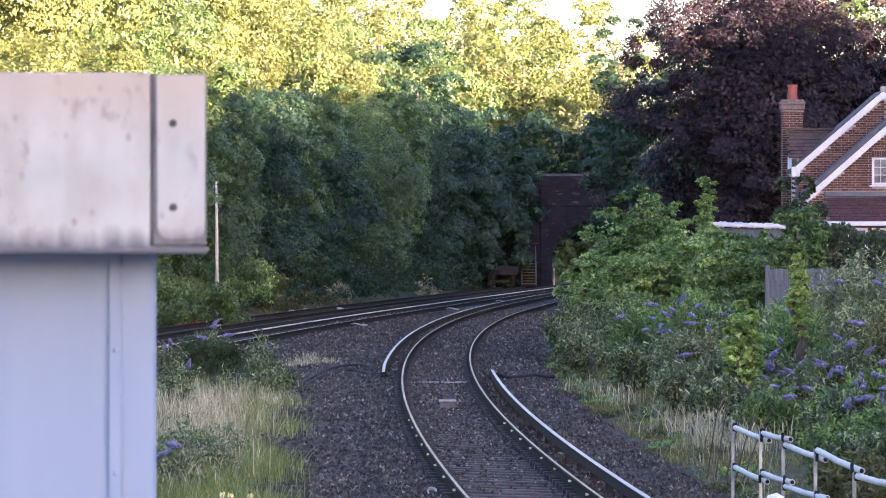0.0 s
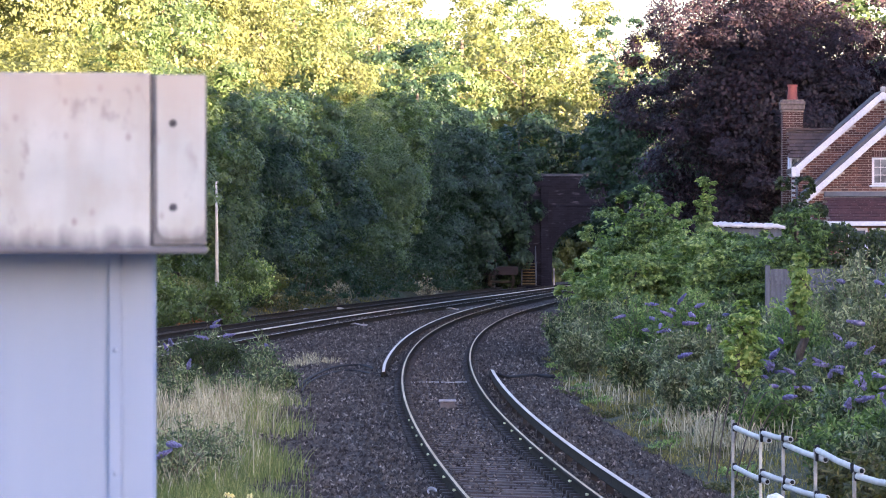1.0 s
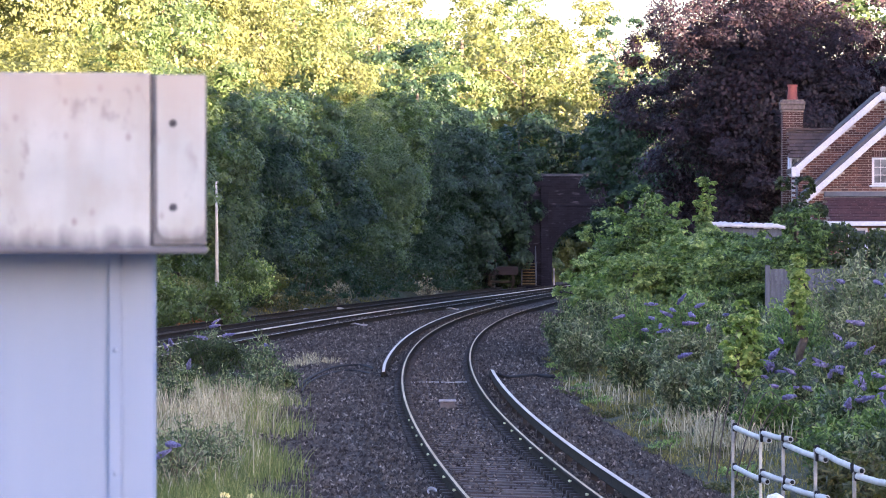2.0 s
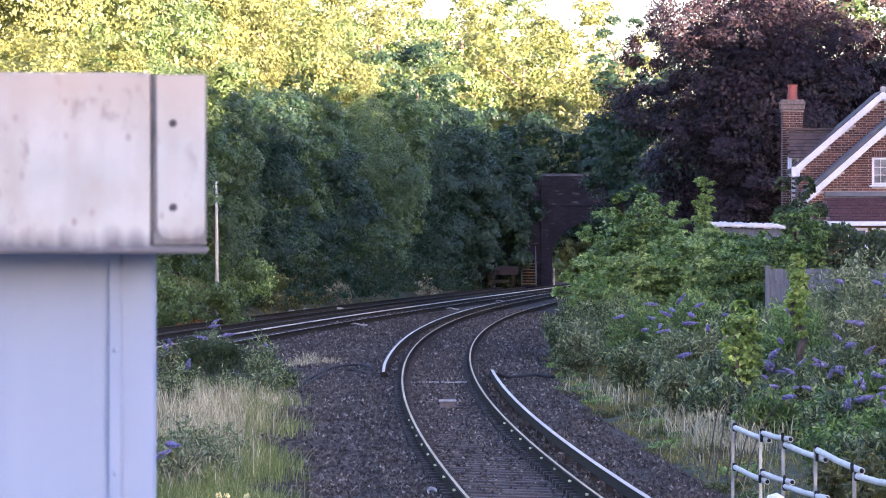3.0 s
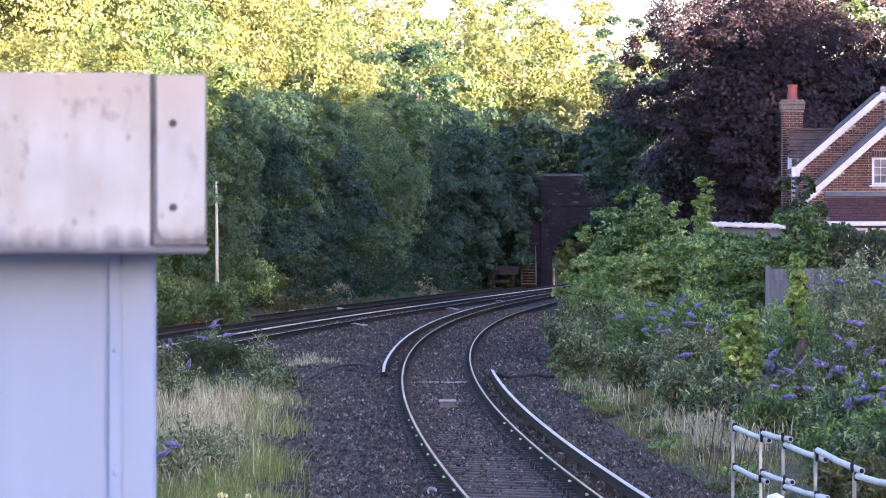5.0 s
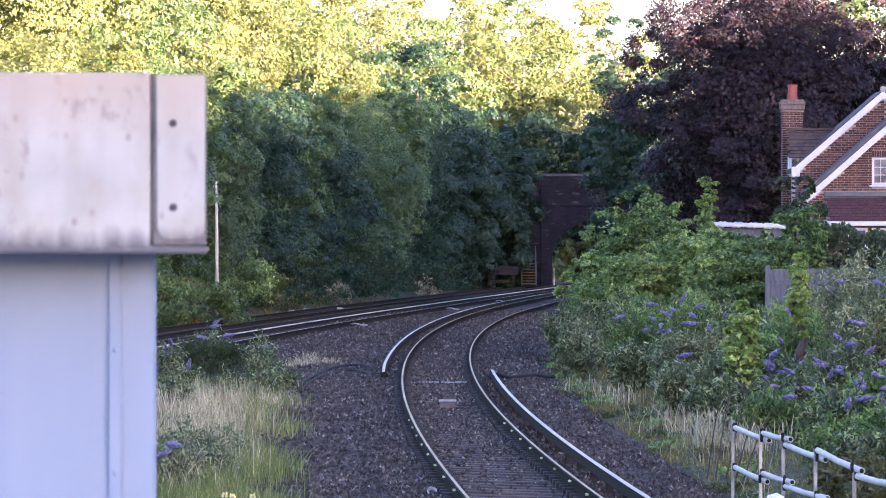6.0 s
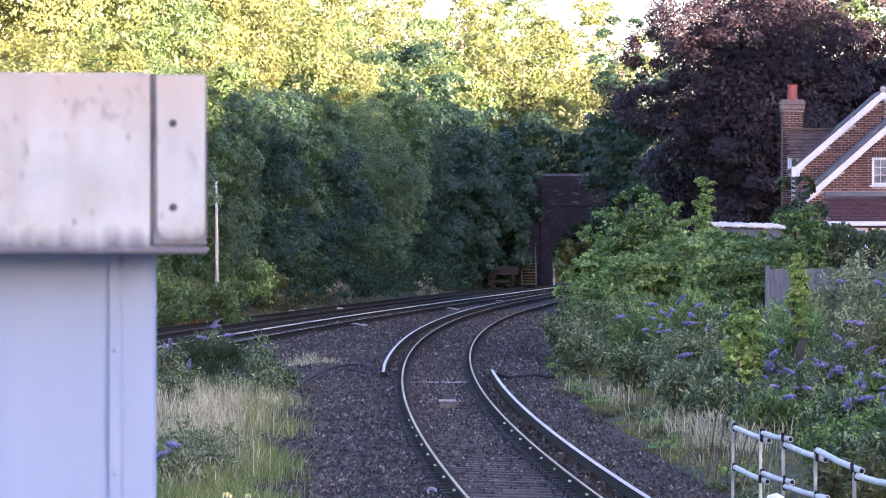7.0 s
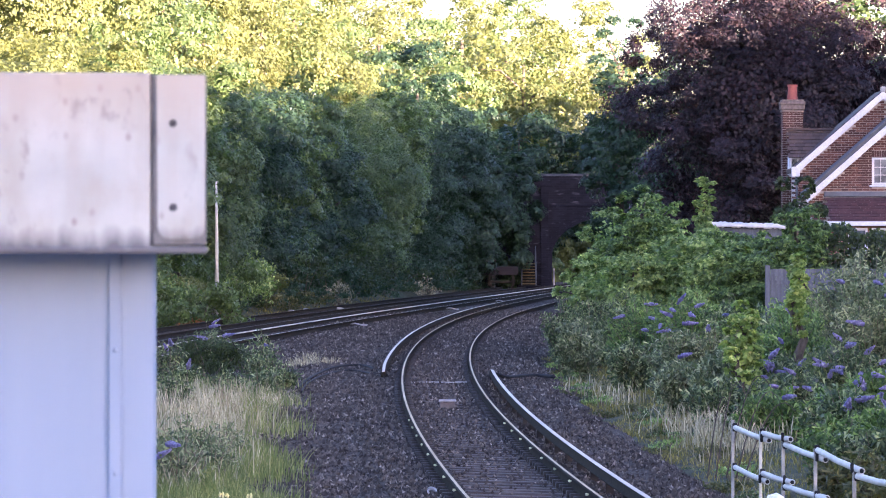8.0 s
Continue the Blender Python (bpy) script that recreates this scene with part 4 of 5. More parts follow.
# ---------------------------------------------------------------- bridge and what stands by it
def build_bridge():
    b = thing("road_bridge", pose(11.38, 302, 0), "sooty brick arch road bridge over the railway", "bridge")
    half, spring, rise, top = 4.22, 1.9, 2.72, 6.3
    n = 28
    arch = [(-half, -0.5), (-half, spring)] + [(-half * math.cos(math.pi * k / n), spring + rise * math.sin(math.pi * k / n)) for k in range(1, n)] + [(half, spring), (half, -0.5)]
    bm = bmesh.new()
    W = 8.0
    rows = []
    for y in (0.0, W):
        lo = [bm.verts.new((x, y, z)) for x, z in arch]
        hi = [bm.verts.new((x, y, top)) for x, z in arch]
        rows.append((lo, hi))
        for i in range(len(arch) - 1):
            if arch[i][0] != arch[i + 1][0]:
                bm.faces.new((lo[i], lo[i + 1], hi[i + 1], hi[i]))
    for i in range(len(arch) - 1):
        bm.faces.new((rows[0][0][i], rows[1][0][i], rows[1][0][i + 1], rows[0][0][i + 1]))
    bmesh.ops.recalc_face_normals(bm, faces=bm.faces[:])
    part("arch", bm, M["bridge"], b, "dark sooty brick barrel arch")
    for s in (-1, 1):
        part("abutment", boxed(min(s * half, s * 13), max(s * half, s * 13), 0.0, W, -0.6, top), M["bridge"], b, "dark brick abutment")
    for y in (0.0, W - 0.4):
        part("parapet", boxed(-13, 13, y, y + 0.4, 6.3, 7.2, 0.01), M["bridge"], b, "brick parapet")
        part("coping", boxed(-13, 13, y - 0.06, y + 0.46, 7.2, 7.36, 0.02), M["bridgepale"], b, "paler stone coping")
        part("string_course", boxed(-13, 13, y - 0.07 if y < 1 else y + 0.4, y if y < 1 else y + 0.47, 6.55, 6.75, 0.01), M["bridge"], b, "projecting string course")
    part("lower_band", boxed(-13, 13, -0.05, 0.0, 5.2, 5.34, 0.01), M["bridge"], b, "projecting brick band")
    for k in range(n * 2):
        me = bmesh.new()
        a0, a1 = math.pi * (k + 0.06) / (n * 2), math.pi * (k + 0.94) / (n * 2)
        q = [(-(half + o) * math.cos(a), spring + (rise + o) * math.sin(a)) for a, o in ((a0, 0), (a1, 0), (a1, 0.45), (a0, 0.45))]
        prism(me, q, -0.05, 0.0)
        part("voussoir", me, M["bridge"], b)
    part("pilaster", boxed(-half - 0.75, -half - 0.25, -0.18, 0.0, -0.5, 6.5, 0.02), M["bridge"], b, "brick pilaster")


def build_steps():
    t = thing("access_steps", pose(5.6, 299.7, 0.05), "timber access steps with yellow-edged treads and handrails", "steps")
    for k in range(8):
        part("tread", boxed(-0.42, 0.42, k * 0.24 - 0.03, k * 0.24 + 0.24, 0.08 + k * 0.185, 0.125 + k * 0.185, 0.008), M["tread"], t, "yellow-edged tread" if k == 0 else "")
        part("riser", boxed(-0.42, 0.42, k * 0.24 + 0.19, k * 0.24 + 0.23, k * 0.185 - 0.02, 0.08 + k * 0.185), M["black"], t)
    for s in (-1, 1):
        o = [(0, 0.0), (0, 0.15), (2.0, 1.7), (2.0, 1.45)]
        bm = bmesh.new()
        prism(bm, o, -0.03, 0.03)
        bmesh.ops.transform(bm, matrix=Matrix.Translation((s * 0.46, 0, 0)) @ Euler((0, 0, radians(90))).to_matrix().to_4x4(), verts=bm.verts[:])
        part("stringer", bm, M["timber"], t)
        V = [tube_arrays([(s * 0.46, 0.1, 0.0), (s * 0.46, 0.1, 1.1)], [0.04, 0.04], 6), tube_arrays([(s * 0.46, 1.9, 1.4), (s * 0.46, 1.9, 2.5)], [0.04, 0.04], 6), tube_arrays([(s * 0.46, 0.05, 1.1), (s * 0.46, 2.0, 2.55)], [0.035, 0.035], 6)]
        child("handrail", tubes_mesh("handrail", V, M["timber"]), t, "grey handrail")


def build_buffer_stop():
    t = thing("buffer_stop", pose(3.75, 296.0, 0.14), "faded red buffer stop at the end of the siding", "buffer stop")
    part("buffer_beam", boxed(-1.08, 1.08, -0.15, 0.15, 0.62, 1.18, 0.02), M["redbeam"], t, "faded red timber beam")
    for x in (-0.76, 0.76):
        part("upright", boxed(x - 0.08, x + 0.08, -0.1, 0.1, -0.1, 0.66, 0.01), M["rail"], t)
        bm = bmesh.new()
        box(bm, x - 0.06, x + 0.06, -0.05, 0.05, -0.2, 1.35, m=Matrix.Translation((0, 0.75, 0)) @ Euler((radians(32), 0, 0)).to_matrix().to_4x4())
        part("raking_strut", bm, M["rail"], t)
    part("cross_tie", boxed(-0.9, 0.9, -0.08, 0.08, 0.1, 0.26, 0.01), M["rail"], t)


# ---------------------------------------------------------------- track furniture
def cable(name, pts, r, label):
    P = [Vector(p) for p in pts]
    out = []
    for i in range(len(P) - 1):
        p0, p1, p2, p3 = P[max(0, i - 1)], P[i], P[i + 1], P[min(len(P) - 1, i + 2)]
        for k in range(6):
            u = k / 6
            out.append(0.5 * ((2 * p1) + (p2 - p0) * u + (2 * p0 - 5 * p1 + 4 * p2 - p3) * u * u + (3 * p1 - p0 - 3 * p2 + p3) * u**3))
    out.append(P[-1])
    return tagged(new(name, tubes_mesh(name, [tube_arrays([tuple(q) for q in out], [r] * len(out), 7)], M["black"])), label, "cable")


def build_track_things():
    t = thing("track_box", pose(0.08, 81.7, -0.2), "small faded concrete box between the running rails", "track box")
    part("body", boxed(-0.14, 0.14, -0.14, 0.14, 0.0, 0.17, 0.012), M["pinkbox"], t)
    part("lid", boxed(-0.155, 0.155, -0.155, 0.155, 0.17, 0.205, 0.01), M["palebox"], t, "pale flat lid")
    part("base_plate", boxed(-0.27, 0.27, -0.2, 0.2, 0.0, 0.025, 0.005), M["chair"], t)
    t = thing("cable_trough", pose(main_x(97) + 0.02, 96.5, -0.135), "pale dusty trough laid across the track", "cable trough")
    for k in range(4):
        part("trough_lid", boxed(-0.64 + 0.325 * k, -0.64 + 0.325 * k + 0.31, -0.09, 0.09 , 0.0, 0.012 + 0.005 * (k % 2), 0.004), M["concrete"], t)
    cable("power_cable", [(-1.2, 98.4, -0.03), (-1.45, 104.0, -0.10), (-1.95, 110.5, -0.14), (-2.6, 108.4, -0.14), (-2.92, 99.5, -0.15), (-2.95, 93.5, -0.16)], 0.025, "thick black power cable lying on the ballast")
    cable("power_cable", [(-1.25, 97.8, -0.05), (-1.6, 103.0, -0.13), (-2.15, 106.5, -0.15), (-2.6, 103.5, -0.15), (-2.84, 96.5, -0.15), (-2.8, 91, -0.16)], 0.021, "thick black power cable lying on the ballast")
    loop = [(main_x(53.2) - 0.99 + 0.05 * math.cos(a * 1.1), 53.2 + 0.35 * math.sin(a * 0.5), -0.10 + 0.045 * math.sin(a)) for a in np.arange(0, 12.6, 0.7)]
    ob = cable("cable_loop", loop, 0.012, "pale coiled cable end beside the rail")
    ob.data.materials.clear()
    ob.data.materials.append(M["palebox"])
    for y in (165.0, 205.0, 232.0):
        x = up_x(y) + 0.95
        ob = cable("bond_cable", [(x - 0.15, y, -0.12), (x, y - 0.6, -0.08), (x + 0.25, y - 0.3, -0.14), (x + 0.4, y + 1.2, -0.17)], 0.03, "pale bonding cable at the rail foot")
        ob.data.materials.clear()
        ob.data.materials.append(M["palebox"])
    cable("power_cable", [(1.16, 100.2, -0.06), (1.4, 100.6, -0.14), (1.75, 101.8, -0.155), (2.1, 102.4, -0.16), (2.45, 101.8, -0.17)], 0.042, "thick black power cable beside the conductor rail")


def build_handrail():
    t = thing("handrail_fence", pose(0, 0, 0), "galvanised tubular handrail on pale posts beside the track", "handrail")
    posts = [(3.339, 53.0, 0.744), (3.465, 50.2, 0.734), (3.608, 48.8, 0.725), (3.683, 45.5, 0.758), (3.746, 41.9, 0.748)]
    for k, (x, y, z) in enumerate(posts):
        part("post", boxed(x - 0.017, x + 0.017, y - 0.02, y + 0.02, -0.62, z, 0.004), M["palepost"] if k == 1 else M["post"], t, "cleaner pale post" if k == 1 else "weathered grey post")
    upper = [((3.359, 52.9, 0.663), (3.522, 49.7, 0.651)), ((3.483, 50.1, 0.714), (3.641, 48.2, 0.727)), ((3.625, 48.7, 0.652), (3.742, 45.0, 0.664)), ((3.697, 45.4, 0.74), (3.768, 41.4, 0.732)), ((3.768, 41.8, 0.666), (3.811, 38.5, 0.757))]
    lower = [((3.359, 52.9, 0.208), (3.504, 49.7, 0.205)), ((3.483, 50.1, 0.277), (3.659, 48.2, 0.277)), ((3.625, 48.7, 0.209), (3.758, 45.0, 0.288)), ((3.697, 45.4, 0.289), (3.778, 41.4, 0.315)), ((3.768, 41.8, 0.245), (3.811, 38.5, 0.35))]
    for k, (a, b) in enumerate(upper + lower):
        p, q = Vector(a), Vector(b)
        mid_ = p.lerp(q, 0.5) - Vector((0, 0, 0.012))
        tube = child("tube", tubes_mesh("tube", [tube_arrays([tuple(p), tuple(mid_), tuple(q)], [0.030] * 3, 14, caps=False)], M["galv"]), t, "galvanised tube" if k == 0 else "")
        # Black disc just inside the open end stands in for the tube's inner shade.
        child("tube_end_shade", tubes_mesh("tube_end_shade", [tube_arrays([tuple(q.lerp(mid_, 0.02)), tuple(q.lerp(mid_, 0.002))], [0.0225] * 2, 12)], M["black"]), tube)
        ring = [(q.x + 0.026 * math.cos(w), q.y, q.z + 0.026 * math.sin(w)) for w in np.linspace(0, 2 * math.pi, 17)]
        child("tube_rim", tubes_mesh("tube_rim", [tube_arrays(ring, [0.0055] * 17, 5)], M["galv"]), tube)
        part("clamp", boxed(p.x - 0.030, p.x + 0.022, p.y - 0.03, p.y + 0.02, p.z - 0.045, p.z + 0.052, 0.01), M["black"], t)
        part("clamp", boxed(q.x - 0.075, q.x - 0.045, q.y + 0.28, q.y + 0.33, q.z - 0.03, q.z + 0.06, 0.008), M["black"], t)
    s = bmesh.new()
    bmesh.ops.create_uvsphere(s, u_segments=14, v_segments=8, radius=1.0, matrix=Matrix.Translation((3.30, 45.5, -0.06)) @ Matrix.Diagonal((0.17, 0.2, 0.36, 1)))
    for v in s.verts:
        v.co += noise.noise_vector(v.co * 5) * 0.05
    me = bpy.data.meshes.new("sack")
    s.to_mesh(me)
    s.free()
    me.materials.append(M["bag"])
    tagged(new("sack", me), "crumpled white plastic sack lying by the handrail", "sack")


def build_canes():
    t = thing("bramble", pose(3.6, 56.5, 0.1), "dark arching leafless bramble canes above the dry grass", "bramble")
    for x0, x1, top, lean in ((-0.25, 0.12, 0.98, 0.2), (-0.12, 0.42, 1.06, -0.1), (0.0, 0.55, 0.86, 0.1), (-0.35, -0.10, 0.80, -0.2), (0.1, 0.75, 0.72, 0.15)):
        P = [(x0 + (x1 - x0) * u, lean * u, -0.2 + (top + 0.2) * math.sin(min(1.0, u * 0.85) * 2.45)) for u in np.linspace(0, 1, 11)]
        child("cane", tubes_mesh("cane", [tube_arrays(P, np.linspace(0.011, 0.004, 11), 5)], M["bark"]), t)


def build_pole():
    t = thing("lineside_pole", pose(-9.0, 183, 0.4), "slim pale grey pole standing among the trees", "pole")
    child("shaft", tubes_mesh("shaft", [tube_arrays([(0, 0, -0.5), (0, 0, 2.3), (-0.02, 0, 4.85)], [0.085, 0.07, 0.04], 8)], M["palepost"]), t)
    t = thing("marker_post", pose(7.45, 309, -0.2), "white lineside marker post under the arch", "marker post")
    child("shaft", tubes_mesh("shaft", [tube_arrays([(0, 0, -0.2), (0, 0, 1.3)], [0.06, 0.06], 8)], M["white"]), t)


def build_fence():
    t = thing("panel_fence", pose(8.8, 112, 0.3), "weathered grey timber panel fence behind the shrubs", "fence")
    for k in range(3):
        x = -0.9 + k * 1.83
        part("post", boxed(x - 0.06, x + 0.06, -0.06, 0.06, -0.4, 1.95, 0.01), M["timber"], t)
        for j in range(12):
            part("board", boxed(x + 0.07 + j * 0.141, x + 0.205 + j * 0.141, -0.012 - 0.01 * (j % 2), 0.012, 0.0, 1.86), M["timber"], t)
        part("rail", boxed(x + 0.05, x + 1.78, -0.05, -0.024, 1.5, 1.58), M["timber"], t)
    s = thing("garden_shed", pose(8.58, 126, 0.25), "low shed with a pale corrugated roof edge behind the hedge", "shed")
    part("wall", boxed(-1.2, 0.7, 0.1, 2.4, -0.2, 2.96), M["timber"], s)
    n = 44
    V = [(-1.3 + 2.1 * i / n, y, z + 0.014 * math.sin(i * 2.1) + 0.012 * math.sin(i * 0.7) - 0.0015 * i) for y, z in ((0.0, 2.99), (2.6, 3.06), (0.0, 3.08), (2.6, 3.15)) for i in range(n + 1)]
    F = []
    for i in range(n):
        a = n + 1
        F += [(i, i + 1, a + i + 1, a + i), (2 * a + i, 3 * a + i, 3 * a + i + 1, 2 * a + i + 1), (i, 2 * a + i, 2 * a + i + 1, i + 1)]
    child("roof", np_mesh("roof", V, F, M["asbestos"]), s, "pale corrugated roofing")


# ---------------------------------------------------------------- planting
SWAY = []


def build_woods():
    rng = random.Random(5)
    # Leaf colour holds light: yellower in sunlit back rows, mostly bluer in front.
    mats = [M["leaf_olive"], M["leaf_c"], M["leaf_a"], M["leaf_c"]]
    lab = ["tall leafy green tree at the edge of the wood", "light green leafy tree in the wooded cutting", "dense sycamore at the edge of the wood", "light green lime tree in the wood"]
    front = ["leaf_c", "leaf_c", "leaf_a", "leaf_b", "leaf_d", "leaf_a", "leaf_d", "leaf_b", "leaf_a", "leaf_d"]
    front_label = {"leaf_a": "leafy green sycamore at the edge of the wood", "leaf_b": "blue-green ash tree at the edge of the wood", "leaf_c": "light green lime tree at the edge of the wood", "leaf_d": "dense green tree at the edge of the wood, leaves darkened for shade"}
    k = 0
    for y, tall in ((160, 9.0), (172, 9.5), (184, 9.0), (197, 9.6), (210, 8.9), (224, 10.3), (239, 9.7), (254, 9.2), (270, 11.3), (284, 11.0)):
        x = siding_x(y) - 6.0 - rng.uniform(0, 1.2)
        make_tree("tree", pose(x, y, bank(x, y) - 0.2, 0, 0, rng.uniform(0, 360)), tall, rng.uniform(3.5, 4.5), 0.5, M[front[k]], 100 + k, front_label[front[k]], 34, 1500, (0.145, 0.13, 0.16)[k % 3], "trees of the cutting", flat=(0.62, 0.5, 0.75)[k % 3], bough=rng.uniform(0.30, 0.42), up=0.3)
        k += 1
    for y in (165, 188, 205, 226, 245, 262, 280, 298):
        x = siding_x(y) - 13.5 - rng.uniform(0, 2.5)
        make_tree("tree", pose(x, y, bank(x, y) - 0.3, 0, 0, rng.uniform(0, 360)), rng.uniform(17, 20), rng.uniform(5.2, 6.0), 3.0, mats[(k + 1) % 4], 100 + k, lab[(k + 1) % 4], 30, 1250, 0.18, "trees of the cutting", bough=rng.uniform(0.32, 0.42), fill=0.16, up=-0.1)
        k += 1
    # round the bridge and far behind it
    for x, y, h, r, b in ((0.6, 297.0, 12.0, 4.2, 0.4), (-1.6, 292, 15.5, 3.9, 0.4), (3.2, 299.6, 9.8, 3.0, 2.3), (5.2, 320, 12.5, 3.6, 1.0), (10.9, 322, 11.6, 3.2, 3.6), (-2, 330, 19, 5.5, 3), (6, 345, 20.3, 6, 4), (-5.0, 362, 24, 6, 5), (-9.5, 345, 23, 6, 4), (6.6, 352, 7.0, 2.4, 0.1), (1.5, 372, 24, 6, 5), (10, 385, 23.8, 6.5, 5), (15.2, 394, 20.6, 5.4, 4), (5.2, 382, 24.5, 6, 5), (-8, 395, 28, 8, 4), (-1.5, 400, 26.5, 7, 4), (5.5, 405, 24.6, 6.5, 4), (18.2, 376, 14, 4, 0.3), (15.4, 366, 9, 3, 0.1), (8.2, 362, 6.0, 2.2, 0.1), (10.6, 378, 7.5, 2.6, 0.1), (13.2, 392, 8, 3.0, 0.1)):
        z = 4.0 if y > 325 and h > 10 else bank(x, y)
        near = y < 302 and x < 10
        # leaf_d short of y=326 puts the enclosed shade into the leaves.
        make_tree("tree", pose(x, y, z - 0.3 if h < 10 else 0.0, 0, 0, 40 * k), h, r, b, M["leaf_d"] if y < 326 else mats[(k + 3) % 4], 100 + k, "dense green tree beside the bridge, leaves darkened for shade" if y < 326 else lab[(k + 3) % 4], *((38, 1300, 0.17) if near else (26, 680, 0.25)), "trees behind the bridge", up=0.3 if near else -0.1, fill=0.12 if near else 0.22)
        k += 1
    beech = "large copper beech with dark purple foliage"
    make_tree("copper_beech", pose(13.5, 192, 0.3), 16.4, 5.9, 0.4, M["leaf_copper"], 300, beech, 70, 2050, 0.13, "copper beeches", fill=0.38, bough=0.25, flat=0.55, reach=(0.62, 0.86))
    make_tree("copper_beech", pose(20.0, 196, 0.3), 11.6, 5.2, 1.2, M["leaf_copper"], 301, beech, 40, 1150, 0.18, "copper beeches", fill=0.3, bough=0.32)
    make_tree("tree", pose(14.5, 216, 0.3), 13.5, 5.2, 0.3, M["leaf_d"], 304, "dark green tree behind the copper beech", 30, 800, 0.22, fill=0.3)
    make_tree("tree", pose(22.0, 222, 0.3), 18.0, 5.0, 3.0, M["leaf_a"], 302, "green tree behind the copper beech", 24, 900, 0.25)
    make_tree("tree", pose(8.35, 216, 0.3), 13.6, 1.6, 1.0, M["leaf_d"], 303, "slim green tree beside the copper beech", 30, 420, 0.16, bough=0.45, fill=0.2)
    # undergrowth at the foot of the trees
    for i, y in enumerate(np.arange(150, 292, 7.5)):
        x = siding_x(y) - 3.3 - rng.uniform(0, 0.9)
        # Past y=205 darker leaves stand in for shade under the overhanging trees.
        make_bush("undergrowth_bush", pose(x, y, bank(x, y)), rng.uniform(2.6, 3.8), 3.5, rng.uniform(1.4, 2.9), M[(("leaf_olive", "leaf_a", "leaf_sapling", "leaf_olive") if y < 205 else ("leaf_d", "leaf_hedge"))[i % (4 if y < 205 else 2)]], 500 + i, ("olive scrub at the foot of the trees", "leafy green scrub at the foot of the trees")[i % 2] if y < 205 else "green scrub at the foot of the trees, darkened for overhang shade", 2600, 0.16, 0.6, 8, "undergrowth")
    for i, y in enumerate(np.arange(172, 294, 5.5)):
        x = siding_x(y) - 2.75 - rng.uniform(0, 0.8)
        make_bush("bramble", pose(x, y, bank(x, y)), rng.uniform(1.8, 2.8), 3.0, rng.uniform(0.5, 1.3), M[("leaf_d", "leaf_hedge", "leaf_brush" if y < 230 else "leaf_d")[i % 3]], 580 + i, ("low green bramble beside the siding, darkened for shade", "low blackish bramble beside the siding", "low leafy bramble beside the siding")[i % 3], 1100, 0.14, 0.6, 5, "brambles")
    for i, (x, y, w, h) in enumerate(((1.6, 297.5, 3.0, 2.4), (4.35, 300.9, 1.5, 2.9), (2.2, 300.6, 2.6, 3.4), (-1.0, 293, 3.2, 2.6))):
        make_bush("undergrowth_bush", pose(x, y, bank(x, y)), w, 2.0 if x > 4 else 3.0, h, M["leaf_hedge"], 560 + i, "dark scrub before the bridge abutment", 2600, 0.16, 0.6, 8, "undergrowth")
    for i, (x, y, w, h) in enumerate(((-10.4, 160, 4.2, 3.2), (-9.0, 168, 3.4, 2.4))):
        make_bush("ivy_mound", pose(x, y, bank(x, y)), w, 3.5, h, M["leaf_a"], 540 + i, "mound of green ivy and bramble beside the siding", 4200, 0.15, 0.75, 8, "ivy mounds")


